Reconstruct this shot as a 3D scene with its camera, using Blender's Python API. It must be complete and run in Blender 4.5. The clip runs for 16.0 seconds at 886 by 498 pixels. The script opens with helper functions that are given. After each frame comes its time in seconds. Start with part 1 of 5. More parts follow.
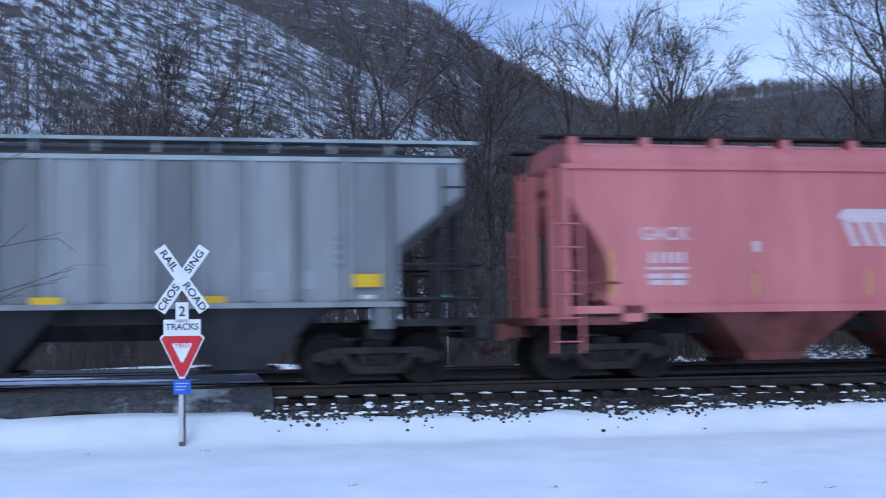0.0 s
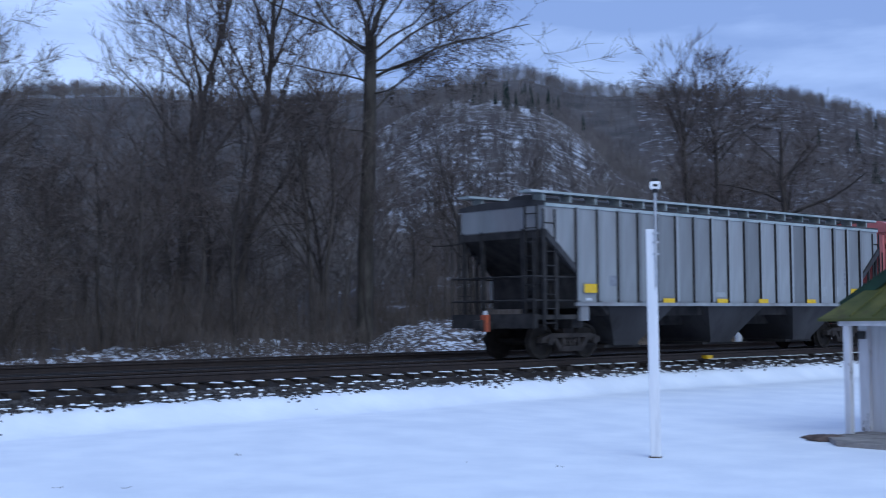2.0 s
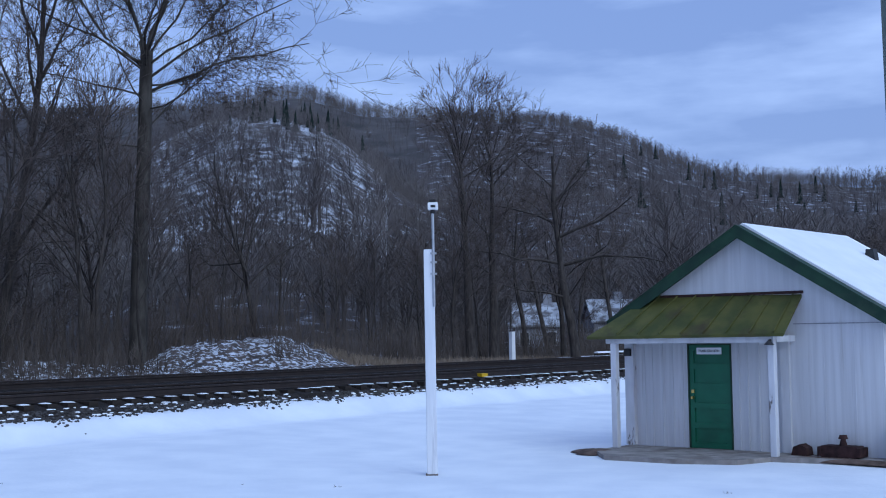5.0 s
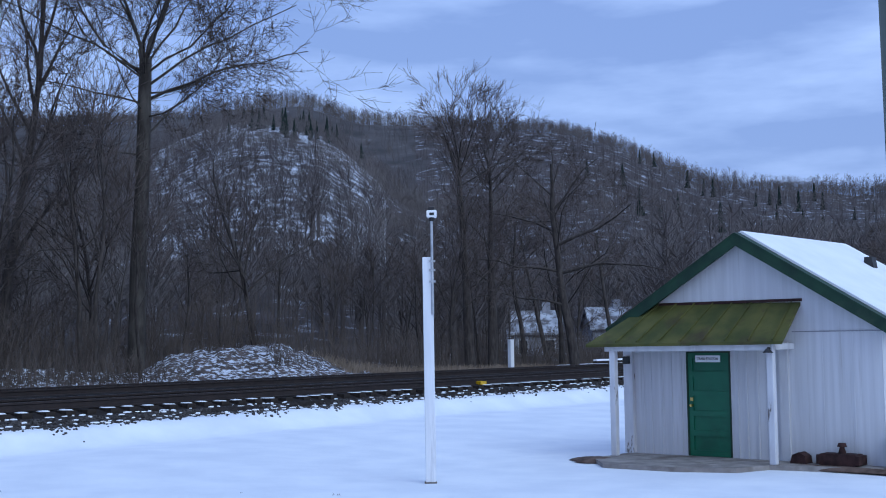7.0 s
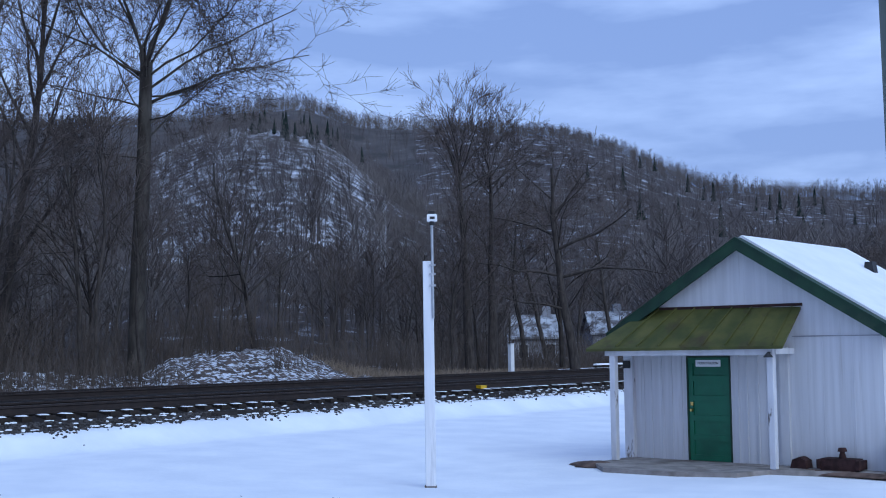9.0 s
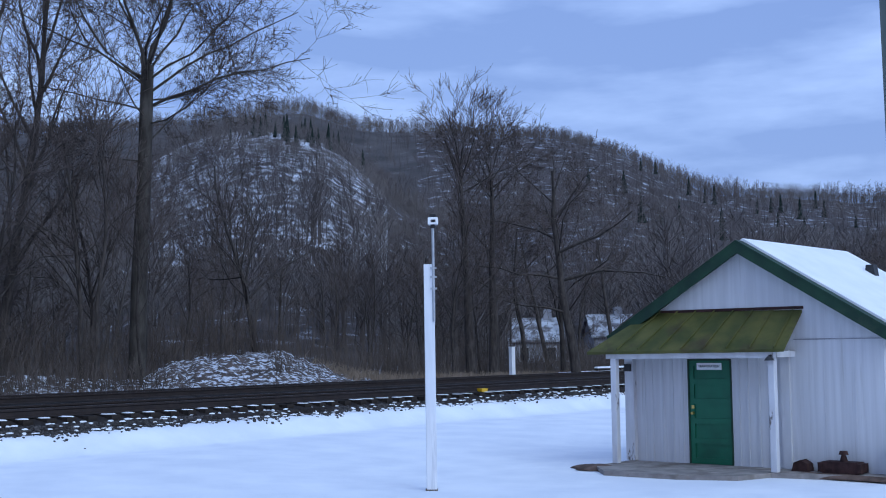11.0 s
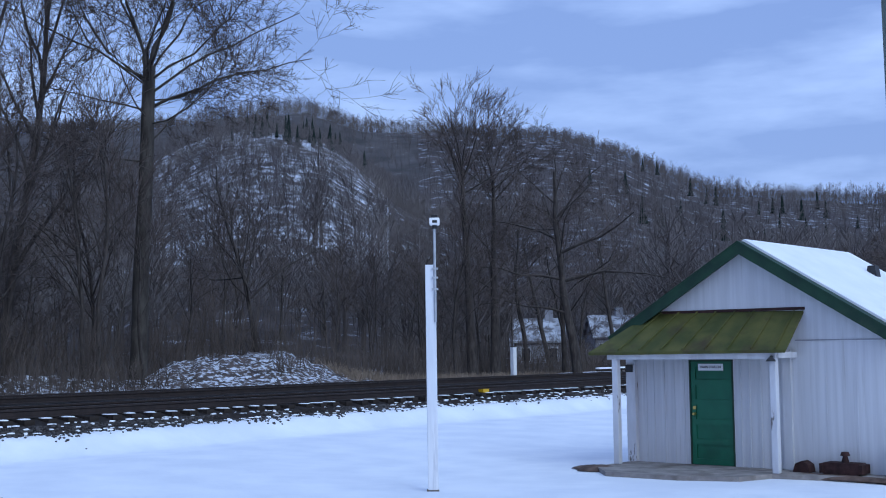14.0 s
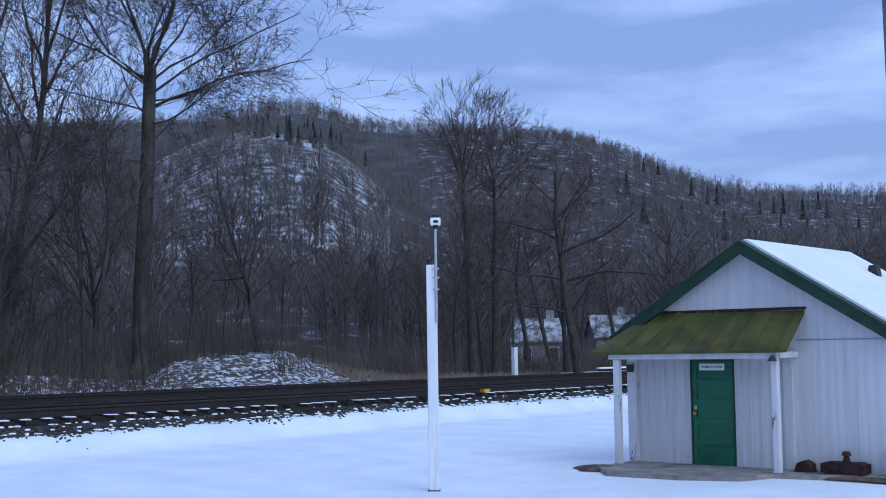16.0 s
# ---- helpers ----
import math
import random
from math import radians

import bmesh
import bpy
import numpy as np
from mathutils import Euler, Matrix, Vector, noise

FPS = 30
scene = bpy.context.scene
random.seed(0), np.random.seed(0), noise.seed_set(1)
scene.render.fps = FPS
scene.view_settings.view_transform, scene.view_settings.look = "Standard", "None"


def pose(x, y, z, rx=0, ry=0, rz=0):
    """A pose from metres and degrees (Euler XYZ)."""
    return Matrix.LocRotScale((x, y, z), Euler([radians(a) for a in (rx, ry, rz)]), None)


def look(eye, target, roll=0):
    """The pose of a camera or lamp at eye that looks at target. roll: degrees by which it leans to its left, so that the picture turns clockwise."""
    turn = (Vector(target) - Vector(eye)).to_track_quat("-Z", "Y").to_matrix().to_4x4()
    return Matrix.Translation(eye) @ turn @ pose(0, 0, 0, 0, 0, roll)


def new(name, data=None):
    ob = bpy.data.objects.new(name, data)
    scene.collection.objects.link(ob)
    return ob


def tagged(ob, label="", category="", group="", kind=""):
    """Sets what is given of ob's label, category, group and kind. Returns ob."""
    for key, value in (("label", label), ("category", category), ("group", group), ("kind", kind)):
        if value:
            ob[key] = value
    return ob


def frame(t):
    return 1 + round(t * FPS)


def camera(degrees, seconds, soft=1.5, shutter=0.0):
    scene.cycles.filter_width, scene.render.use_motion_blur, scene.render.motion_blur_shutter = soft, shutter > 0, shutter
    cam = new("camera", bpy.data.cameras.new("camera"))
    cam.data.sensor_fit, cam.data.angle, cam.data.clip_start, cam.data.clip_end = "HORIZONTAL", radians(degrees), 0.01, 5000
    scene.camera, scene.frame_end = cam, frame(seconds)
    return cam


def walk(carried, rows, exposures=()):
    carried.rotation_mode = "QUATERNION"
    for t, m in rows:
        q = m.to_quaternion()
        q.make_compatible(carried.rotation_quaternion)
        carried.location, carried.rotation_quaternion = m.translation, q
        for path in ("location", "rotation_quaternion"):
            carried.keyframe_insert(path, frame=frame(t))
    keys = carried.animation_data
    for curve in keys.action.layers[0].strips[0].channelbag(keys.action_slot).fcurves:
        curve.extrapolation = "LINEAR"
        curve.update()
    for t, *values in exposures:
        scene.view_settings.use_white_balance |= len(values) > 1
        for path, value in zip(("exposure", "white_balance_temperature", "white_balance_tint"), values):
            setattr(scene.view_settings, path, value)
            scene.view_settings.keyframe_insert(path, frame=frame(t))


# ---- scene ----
# camera: stands on the snowy yard and pans right after the train
cam = camera(39.3, 16.0, soft=1.05, shutter=0.4)
EYE = (0.0, 0.0, 2.15)
TURNS = [
    # seconds, yaw, pitch, roll
    (0.0, 2.90, 3.41, 0.73),
    (0.5, -1.31, 3.45, 0.41),
    (1.0, -10.70, 3.56, 0.78),
    (1.5, -21.50, 3.46, 0.40),
    (2.0, -28.43, 3.20, 0.47),
    (2.5, -32.13, 3.14, 0.45),
    (3.0, -36.50, 3.02, 0.20),
    (3.5, -40.15, 2.94, 0.21),
    (4.0, -40.82, 2.94, 0.54),
    (4.5, -39.44, 3.34, 0.71),
    (5.0, -38.61, 3.99, 0.80),
    (7.5, -38.69, 4.38, 0.75),
    (8.0, -38.69, 4.43, 0.70),
    (8.5, -38.67, 4.48, 0.66),
    (9.0, -38.66, 4.53, 0.69),
    (11.5, -38.60, 4.69, 0.69),
    (12.5, -38.58, 4.71, 0.66),
    (14.0, -38.55, 4.70, 0.65),
    (16.0, -38.50, 4.70, 0.69),
]
LIGHT = [(0.0, 0.08, 6450, 10), (0.5, 0.08, 6450, 10), (1.0, 0.18, 6650, 10), (1.5, 0.15, 6650, 10), (2.0, 0.02, 6550, 10), (2.5, -0.1, 6350, 10), (3.0, -0.2, 6250, 10),
         (3.5, -0.28, 6200, 10), (4.0, -0.32, 6200, 10), (4.5, -0.2, 6300, 10), (5.0, -0.05, 6450, 10), (7.5, 0.03, 6500, 10), (16.0, 0.05, 6500, 10)]
walk(cam, [(t, pose(*EYE, 90 + p, r, y)) for t, y, p, r in TURNS], LIGHT)

# ---- world and light: overcast winter dusk ----
world = bpy.data.worlds.new("overcast_sky")
scene.world = world
world.use_nodes = True
wn, wl = world.node_tree.nodes, world.node_tree.links
wn.clear()
w_out = wn.new("ShaderNodeOutputWorld")
w_bg = wn.new("ShaderNodeBackground")
w_sky = wn.new("ShaderNodeTexSky")
w_sky.sky_type, w_sky.sun_disc = "NISHITA", False
w_sky.sun_elevation, w_sky.sun_rotation = radians(14), radians(200)
w_co = wn.new("ShaderNodeTexCoord")
w_map = wn.new("ShaderNodeMapping")
w_map.inputs["Scale"].default_value = (1.6, 1.6, 7.0)
w_map.inputs["Location"].default_value = (0.3, 0.9, 0.15)
w_noise = wn.new("ShaderNodeTexNoise")
w_noise.inputs["Scale"].default_value = 1.7
w_noise.inputs["Detail"].default_value = 6.0
w_noise.inputs["Roughness"].default_value = 0.52
w_ramp = wn.new("ShaderNodeValToRGB")
w_ramp.color_ramp.elements[0].position, w_ramp.color_ramp.elements[1].position = 0.4, 0.62
w_ramp.color_ramp.elements[0].color = (1.85, 3.0, 6.5, 1)
w_ramp.color_ramp.elements[1].color = (4.3, 6.1, 10.5, 1)
w_mix = wn.new("ShaderNodeMixRGB")
w_mix.inputs[0].default_value = 0.85
wl.new(w_co.outputs["Generated"], w_map.inputs["Vector"])
wl.new(w_map.outputs["Vector"], w_noise.inputs["Vector"])
wl.new(w_noise.outputs["Fac"], w_ramp.inputs["Fac"])
wl.new(w_sky.outputs["Color"], w_mix.inputs[1])
wl.new(w_ramp.outputs["Color"], w_mix.inputs[2])
wl.new(w_mix.outputs["Color"], w_bg.inputs["Color"])
w_bg.inputs["Strength"].default_value = 0.125
wl.new(w_bg.outputs["Background"], w_out.inputs["Surface"])
sun_data = bpy.data.lights.new("sun", "SUN")
sun_data.energy, sun_data.angle, sun_data.color = 1.35, radians(40), (0.68, 0.86, 1.0)
sun = new("sun", sun_data)
sun.matrix_world = look((-4, -60, 62), (0, 20, 0))


# ---- materials ----
def material(name, a, b, scale=4.0, rough=0.8, bump=0.2, metal=0.0, detail=6.0, c=None, c_scale=0.6, c_edge=(0.55, 0.7),
             stretch=(1, 1, 1), random_tint=0.0, space="Object", bump_scale=None):
    """Two tones mixed by fine noise, a third by coarse patches, and a fine relief."""
    m = bpy.data.materials.new(name)
    m.use_nodes = True
    nd, ln = m.node_tree.nodes, m.node_tree.links
    bs = nd["Principled BSDF"]
    bs.inputs["Roughness"].default_value = rough
    bs.inputs["Metallic"].default_value = metal
    bs.inputs["Specular IOR Level"].default_value = 0.15 if rough >= 0.8 else 0.4
    co = nd.new("ShaderNodeTexCoord")
    mp = nd.new("ShaderNodeMapping")
    mp.inputs["Scale"].default_value = stretch
    ln.new(co.outputs[space], mp.inputs["Vector"])
    n1 = nd.new("ShaderNodeTexNoise")
    n1.inputs["Scale"].default_value, n1.inputs["Detail"].default_value = scale, detail
    ln.new(mp.outputs["Vector"], n1.inputs["Vector"])
    r1 = nd.new("ShaderNodeValToRGB")
    r1.color_ramp.elements[0].position, r1.color_ramp.elements[1].position = 0.35, 0.65
    r1.color_ramp.elements[0].color, r1.color_ramp.elements[1].color = (*a, 1), (*b, 1)
    ln.new(n1.outputs["Fac"], r1.inputs["Fac"])
    out = r1.outputs["Color"]
    if c:
        n2 = nd.new("ShaderNodeTexNoise")
        n2.inputs["Scale"].default_value, n2.inputs["Detail"].default_value = c_scale, 8.0
        n2.inputs["Roughness"].default_value = 0.62
        ln.new(mp.outputs["Vector"], n2.inputs["Vector"])
        r2 = nd.new("ShaderNodeValToRGB")
        r2.color_ramp.elements[0].position, r2.color_ramp.elements[1].position = c_edge
        ln.new(n2.outputs["Fac"], r2.inputs["Fac"])
        mx = nd.new("ShaderNodeMixRGB")
        ln.new(r2.outputs["Color"], mx.inputs[0])
        ln.new(out, mx.inputs[1])
        mx.inputs[2].default_value = (*c, 1)
        out = mx.outputs["Color"]
    if random_tint:
        oi = nd.new("ShaderNodeObjectInfo")
        mr = nd.new("ShaderNodeMapRange")
        mr.inputs["To Min"].default_value, mr.inputs["To Max"].default_value = 1 - random_tint, 1 + random_tint
        ln.new(oi.outputs["Random"], mr.inputs["Value"])
        hs = nd.new("ShaderNodeHueSaturation")
        ln.new(mr.outputs["Result"], hs.inputs["Value"])
        ln.new(out, hs.inputs["Color"])
        out = hs.outputs["Color"]
    ln.new(out, bs.inputs["Base Color"])
    if bump:
        n3 = nd.new("ShaderNodeTexNoise")
        n3.inputs["Scale"].default_value, n3.inputs["Detail"].default_value = bump_scale or scale * 3, 8.0
        ln.new(mp.outputs["Vector"], n3.inputs["Vector"])
        bp = nd.new("ShaderNodeBump")
        bp.inputs["Strength"].default_value, bp.inputs["Distance"].default_value = bump, 0.02
        ln.new(n3.outputs["Fac"], bp.inputs["Height"])
        ln.new(bp.outputs["Normal"], bs.inputs["Normal"])
    return m


SNOW = material("snow", (0.74, 0.77, 0.82), (0.84, 0.86, 0.89), 0.9, 0.75, 0.5, c=(0.7, 0.73, 0.79), c_scale=0.12, bump_scale=7.0)
ROOF_SNOW = material("roof_snow", (0.78, 0.8, 0.84), (0.86, 0.87, 0.9), 1.5, 0.75, 0.2)
BALLAST = material("ballast_stone", (0.016, 0.013, 0.012), (0.036, 0.03, 0.028), 9.0, 0.95, 0.8, c=(0.02, 0.014, 0.012), c_scale=0.8)
STONE = material("ballast_rock", (0.03, 0.027, 0.027), (0.1, 0.092, 0.09), 14.0, 0.95, 0.5)
TIE = material("tie_wood", (0.018, 0.014, 0.013), (0.035, 0.028, 0.024), 5.0, 0.9, 0.5, stretch=(1, 6, 1))
RAIL = material("rusty_rail", (0.018, 0.012, 0.011), (0.032, 0.021, 0.018), 6.0, 0.75, 0.3)
RAILHEAD = material("worn_railhead", (0.08, 0.072, 0.07), (0.13, 0.12, 0.115), 20.0, 0.55, 0.05, metal=0.8)
ASPHALT = material("asphalt", (0.05, 0.05, 0.055), (0.09, 0.09, 0.095), 9.0, 0.85, 0.3, c=(0.36, 0.38, 0.42), c_scale=0.5, c_edge=(0.55, 0.62))
CAR_GREY = material("grey_car_paint", (0.175, 0.188, 0.198), (0.25, 0.262, 0.272), 1.3, 0.6, 0.12, random_tint=0.36, c=(0.135, 0.124, 0.13), c_scale=0.8, c_edge=(0.46, 0.72), stretch=(1.8, 1, 0.22))
CAR_ROOF = material("pale_roof_paint", (0.26, 0.31, 0.32), (0.36, 0.4, 0.41), 2.0, 0.6, 0.1, c=(0.16, 0.21, 0.215), c_scale=0.8)
CAR_DARK = material("grime_shade_steel", (0.02, 0.019, 0.02), (0.045, 0.042, 0.042), 3.0, 0.85, 0.25, c=(0.015, 0.014, 0.014), c_scale=1.0)
# grime of the hopper bays; on the roof it paints in shade
HOPPER_GRIME_SHADE = material("grime_shade_hopper", (0.037, 0.036, 0.04), (0.068, 0.067, 0.071), 1.6, 0.8, 0.2, c=(0.02, 0.019, 0.02), c_scale=0.8, c_edge=(0.45, 0.7), stretch=(1, 1, 0.5))
WHEEL = material("wheel_steel", (0.015, 0.013, 0.012), (0.03, 0.026, 0.024), 6.0, 0.8, 0.2)
TRUCK = material("truck_casting", (0.024, 0.021, 0.021), (0.045, 0.038, 0.036), 5.0, 0.85, 0.3)
PINK = material("faded_red_paint", (0.52, 0.15, 0.15), (0.62, 0.2, 0.19), 1.0, 0.6, 0.1, c=(0.42, 0.12, 0.11), c_scale=0.7, c_edge=(0.5, 0.8), stretch=(1.4, 1, 0.3))
# grime of the red wagon; on its slope sheets also painted recess shade
PINK_GRIME_SHADE = material("grime_shade_red_paint", (0.13, 0.045, 0.04), (0.25, 0.085, 0.075), 1.8, 0.8, 0.2, c=(0.1, 0.05, 0.045), c_scale=0.9)
PALE = material("pale_lettering", (0.55, 0.42, 0.44), (0.64, 0.52, 0.54), 12.0, 0.6, 0.0)
GREY_MARK = material("grey_marking", (0.16, 0.17, 0.2), (0.22, 0.23, 0.26), 12.0, 0.7, 0.0)
FADED_MARK = material("faded_marking", (0.27, 0.285, 0.3), (0.32, 0.335, 0.35), 12.0, 0.7, 0.0)
PALE_MARK = material("pale_marking", (0.5, 0.52, 0.56), (0.58, 0.6, 0.63), 12.0, 0.7, 0.0)
YELLOW = material("yellow_reflector", (0.62, 0.36, 0.01), (0.72, 0.44, 0.02), 8.0, 0.45, 0.0)
RUSTY_YELLOW = material("rusty_yellow_streak", (0.5, 0.24, 0.1), (0.6, 0.3, 0.1), 6.0, 0.7, 0.0)
ORANGE = material("orange_marker", (0.28, 0.06, 0.03), (0.4, 0.085, 0.035), 8.0, 0.5, 0.0)
RED_SIGN = material("red_sign_sheet", (0.6, 0.02, 0.03), (0.68, 0.03, 0.04), 8.0, 0.4, 0.0)
WHITE_SIGN = material("white_sign_sheet", (0.72, 0.73, 0.75), (0.8, 0.81, 0.82), 6.0, 0.45, 0.02)
BLACK = material("black_paint", (0.015, 0.015, 0.017), (0.03, 0.03, 0.032), 8.0, 0.6, 0.0)
BLUE_SIGN = material("blue_sign_sheet", (0.02, 0.1, 0.5), (0.03, 0.13, 0.58), 6.0, 0.4, 0.0)
GREEN_SIGN = material("green_sign_sheet", (0.01, 0.3, 0.22), (0.02, 0.36, 0.27), 6.0, 0.4, 0.0)
POST_WOOD = material("weathered_post_wood", (0.09, 0.07, 0.06), (0.16, 0.13, 0.11), 6.0, 0.9, 0.4, stretch=(5, 5, 0.6))
WHITE_PAINT = material("weathered_white_paint", (0.5, 0.5, 0.52), (0.58, 0.58, 0.6), 2.2, 0.65, 0.15, c=(0.36, 0.35, 0.36), c_scale=1.3, c_edge=(0.52, 0.78), stretch=(2.5, 2.5, 0.35))
POLE_WHITE = material("white_pole_paint", (0.62, 0.64, 0.68), (0.74, 0.75, 0.78), 2.0, 0.6, 0.15, c=(0.48, 0.49, 0.53), c_scale=1.6, stretch=(4, 4, 0.3))
SIDING = material("streaked_white_siding", (0.5, 0.5, 0.52), (0.58, 0.58, 0.6), 2.2, 0.65, 0.15, c=(0.38, 0.365, 0.36), c_scale=2.0, c_edge=(0.58, 0.76), stretch=(5.5, 5.5, 0.2))
PEELED = material("peeling_white_paint", (0.52, 0.52, 0.55), (0.6, 0.6, 0.63), 3.0, 0.75, 0.3, c=(0.13, 0.11, 0.1), c_scale=2.2, c_edge=(0.6, 0.64), stretch=(3, 3, 0.8))
GREEN_DOOR = material("green_door_paint", (0.004, 0.105, 0.055), (0.008, 0.135, 0.07), 2.5, 0.45, 0.08, c=(0.004, 0.085, 0.045), c_scale=1.0)
GREEN_TRIM = material("green_trim_paint", (0.004, 0.026, 0.014), (0.009, 0.046, 0.022), 3.0, 0.65, 0.15, c=(0.03, 0.05, 0.03), c_scale=1.4)
MOSSY_TIN = material("mossy_green_tin", (0.045, 0.055, 0.01), (0.1, 0.096, 0.022), 2.6, 0.75, 0.25, c=(0.05, 0.036, 0.014), c_scale=1.7, c_edge=(0.52, 0.68))
CONCRETE = material("old_concrete", (0.2, 0.18, 0.17), (0.32, 0.29, 0.27), 4.0, 0.9, 0.3, c=(0.14, 0.11, 0.09), c_scale=1.2)
EARTH = material("bare_earth", (0.08, 0.055, 0.045), (0.16, 0.11, 0.09), 6.0, 0.95, 0.6)
RUST = material("dark_rusted_iron", (0.025, 0.014, 0.014), (0.06, 0.03, 0.028), 7.0, 0.85, 0.4)
BRASS = material("brass", (0.6, 0.4, 0.12), (0.7, 0.48, 0.16), 8.0, 0.35, 0.0, metal=1.0)
GALVANISED = material("galvanised_pipe", (0.35, 0.37, 0.4), (0.45, 0.47, 0.5), 8.0, 0.5, 0.05, metal=0.6)
UTIL_POLE = material("grey_green_pole", (0.1, 0.125, 0.11), (0.15, 0.175, 0.155), 2.0, 0.7, 0.2, c=(0.12, 0.15, 0.14), c_scale=1.5, stretch=(4, 4, 0.3))
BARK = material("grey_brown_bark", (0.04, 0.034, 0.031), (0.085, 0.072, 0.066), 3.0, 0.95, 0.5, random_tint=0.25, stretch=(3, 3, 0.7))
PALE_BARK = material("pale_bark", (0.036, 0.031, 0.027), (0.09, 0.08, 0.07), 2.0, 0.9, 0.4, c=(0.05, 0.042, 0.036), c_scale=1.2, stretch=(2, 2, 0.6))
TWIG = material("brown_twigs", (0.07, 0.056, 0.05), (0.12, 0.097, 0.09), 2.0, 0.95, 0.0, random_tint=0.25)
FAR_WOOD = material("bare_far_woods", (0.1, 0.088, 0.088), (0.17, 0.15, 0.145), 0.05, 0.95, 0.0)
PINE = material("dark_pine", (0.012, 0.02, 0.018), (0.025, 0.035, 0.03), 0.5, 0.95, 0.0)
BRUSH = material("dry_brush", (0.07, 0.056, 0.05), (0.14, 0.115, 0.1), 0.6, 0.95, 0.0)
STRAW = material("dead_grass", (0.17, 0.13, 0.1), (0.27, 0.21, 0.16), 0.8, 0.95, 0.0)
THIN_SNOW = material("thin_roof_snow", (0.26, 0.27, 0.3), (0.5, 0.52, 0.56), 0.8, 0.8, 0.1, c=(0.13, 0.12, 0.125), c_scale=1.1, c_edge=(0.46, 0.58))
HOUSE_WALL = material("pale_house_siding", (0.24, 0.24, 0.27), (0.34, 0.34, 0.37), 2.0, 0.8, 0.1)
GLASS = material("dark_window_glass", (0.02, 0.022, 0.028), (0.03, 0.033, 0.04), 2.0, 0.15, 0.0)


# ---- mesh building ----
class Shape:
    """Collects vertices and faces of one mesh."""

    def __init__(self):
        self.v, self.f = [], []

    def add(self, verts, faces):
        n = len(self.v)
        self.v.extend(tuple(p) for p in verts)
        self.f.extend(tuple(n + i for i in f) for f in faces)
        return self

    def box(self, x0, y0, z0, x1, y1, z1, m=None):
        ps = [(x, y, z) for z in (z0, z1) for y in (y0, y1) for x in (x0, x1)]
        if m is not None:
            ps = [m @ Vector(p) for p in ps]
        return self.add(ps, [(0, 2, 3, 1), (4, 5, 7, 6), (0, 1, 5, 4), (2, 6, 7, 3), (0, 4, 6, 2), (1, 3, 7, 5)])

    def chamfer(self, x0, y0, z0, x1, y1, z1, b):
        """A box with its long upper and lower edges cut (rounded worn edges)."""
        poly = [(x0 + b, z0), (x1 - b, z0), (x1, z0 + b), (x1, z1 - b), (x1 - b, z1), (x0 + b, z1), (x0, z1 - b), (x0, z0 + b)]
        return self.prism(poly, y0, y1)

    def prism(self, poly, y0, y1):
        """A polygon in x, z, drawn out along y."""
        k = len(poly)
        ps = [(x, y0, z) for x, z in poly] + [(x, y1, z) for x, z in poly]
        fs = [tuple(range(k)), tuple(range(2 * k - 1, k - 1, -1))]
        fs += [(i, i + k, (i + 1) % k + k, (i + 1) % k) for i in range(k)]
        return self.add(ps, fs)

    def prism_x(self, poly, x0, x1):
        """A polygon in y, z, drawn out along x."""
        k = len(poly)
        ps = [(x0, y, z) for y, z in poly] + [(x1, y, z) for y, z in poly]
        fs = [tuple(range(k)), tuple(range(2 * k - 1, k - 1, -1))]
        fs += [(i, i + k, (i + 1) % k + k, (i + 1) % k) for i in range(k)]
        return self.add(ps, fs)

    def loft(self, rings, close=True):
        """Rings of equally many points, joined to one skin."""
        k = len(rings[0])
        ps = [p for r in rings for p in r]
        fs = []
        for j in range(len(rings) - 1):
            fs += [(j * k + i, j * k + (i + 1) % k, (j + 1) * k + (i + 1) % k, (j + 1) * k + i) for i in range(k)]
        if close:
            fs += [tuple(range(k - 1, -1, -1)), tuple((len(rings) - 1) * k + i for i in range(k))]
        return self.add(ps, fs)

    def tube(self, p0, p1, r0, r1=None, n=6, cap=True):
        r1 = r0 if r1 is None else r1
        p0, p1 = Vector(p0), Vector(p1)
        d = (p1 - p0).normalized()
        a = d.orthogonal().normalized()
        b = d.cross(a)
        rings = []
        for p, r in ((p0, r0), (p1, r1)):
            rings.append([p + (a * math.cos(2 * math.pi * i / n) + b * math.sin(2 * math.pi * i / n)) * r for i in range(n)])
        return self.loft(rings, cap)

    def ring(self, y0, y1, profile, n=24):
        """A turned shape about the y axis: profile of (y, radius)."""
        rings = [[(r * math.cos(2 * math.pi * i / n), y, r * math.sin(2 * math.pi * i / n)) for i in range(n)] for y, r in profile]
        return self.loft(rings)

    def mesh(self, name, mat, smooth=False):
        me = bpy.data.meshes.new(name)
        me.from_pydata(self.v, [], self.f)
        me.materials.append(mat)
        if smooth:
            me.polygons.foreach_set("use_smooth", [True] * len(me.polygons))
        me.update()
        bm = bmesh.new()
        bm.from_mesh(me)
        bmesh.ops.recalc_face_normals(bm, faces=bm.faces)
        bm.to_mesh(me)
        bm.free()
        return me


def part(name, shape, mat, parent, label="", at=None, smooth=False):
    me = shape if isinstance(shape, bpy.types.Mesh) else shape.mesh(name, mat, smooth)
    ob = new(name, me)
    ob.parent = parent
    if at is not None:
        ob.matrix_basis = at
    if label:
        tagged(ob, label)
    return ob


def thing(name, label, category, m=None, group="", kind=""):
    ob = new(name)
    ob.empty_display_size = 0.2
    if m is not None:
        ob.matrix_basis = m
    return tagged(ob, label, category, group, kind)


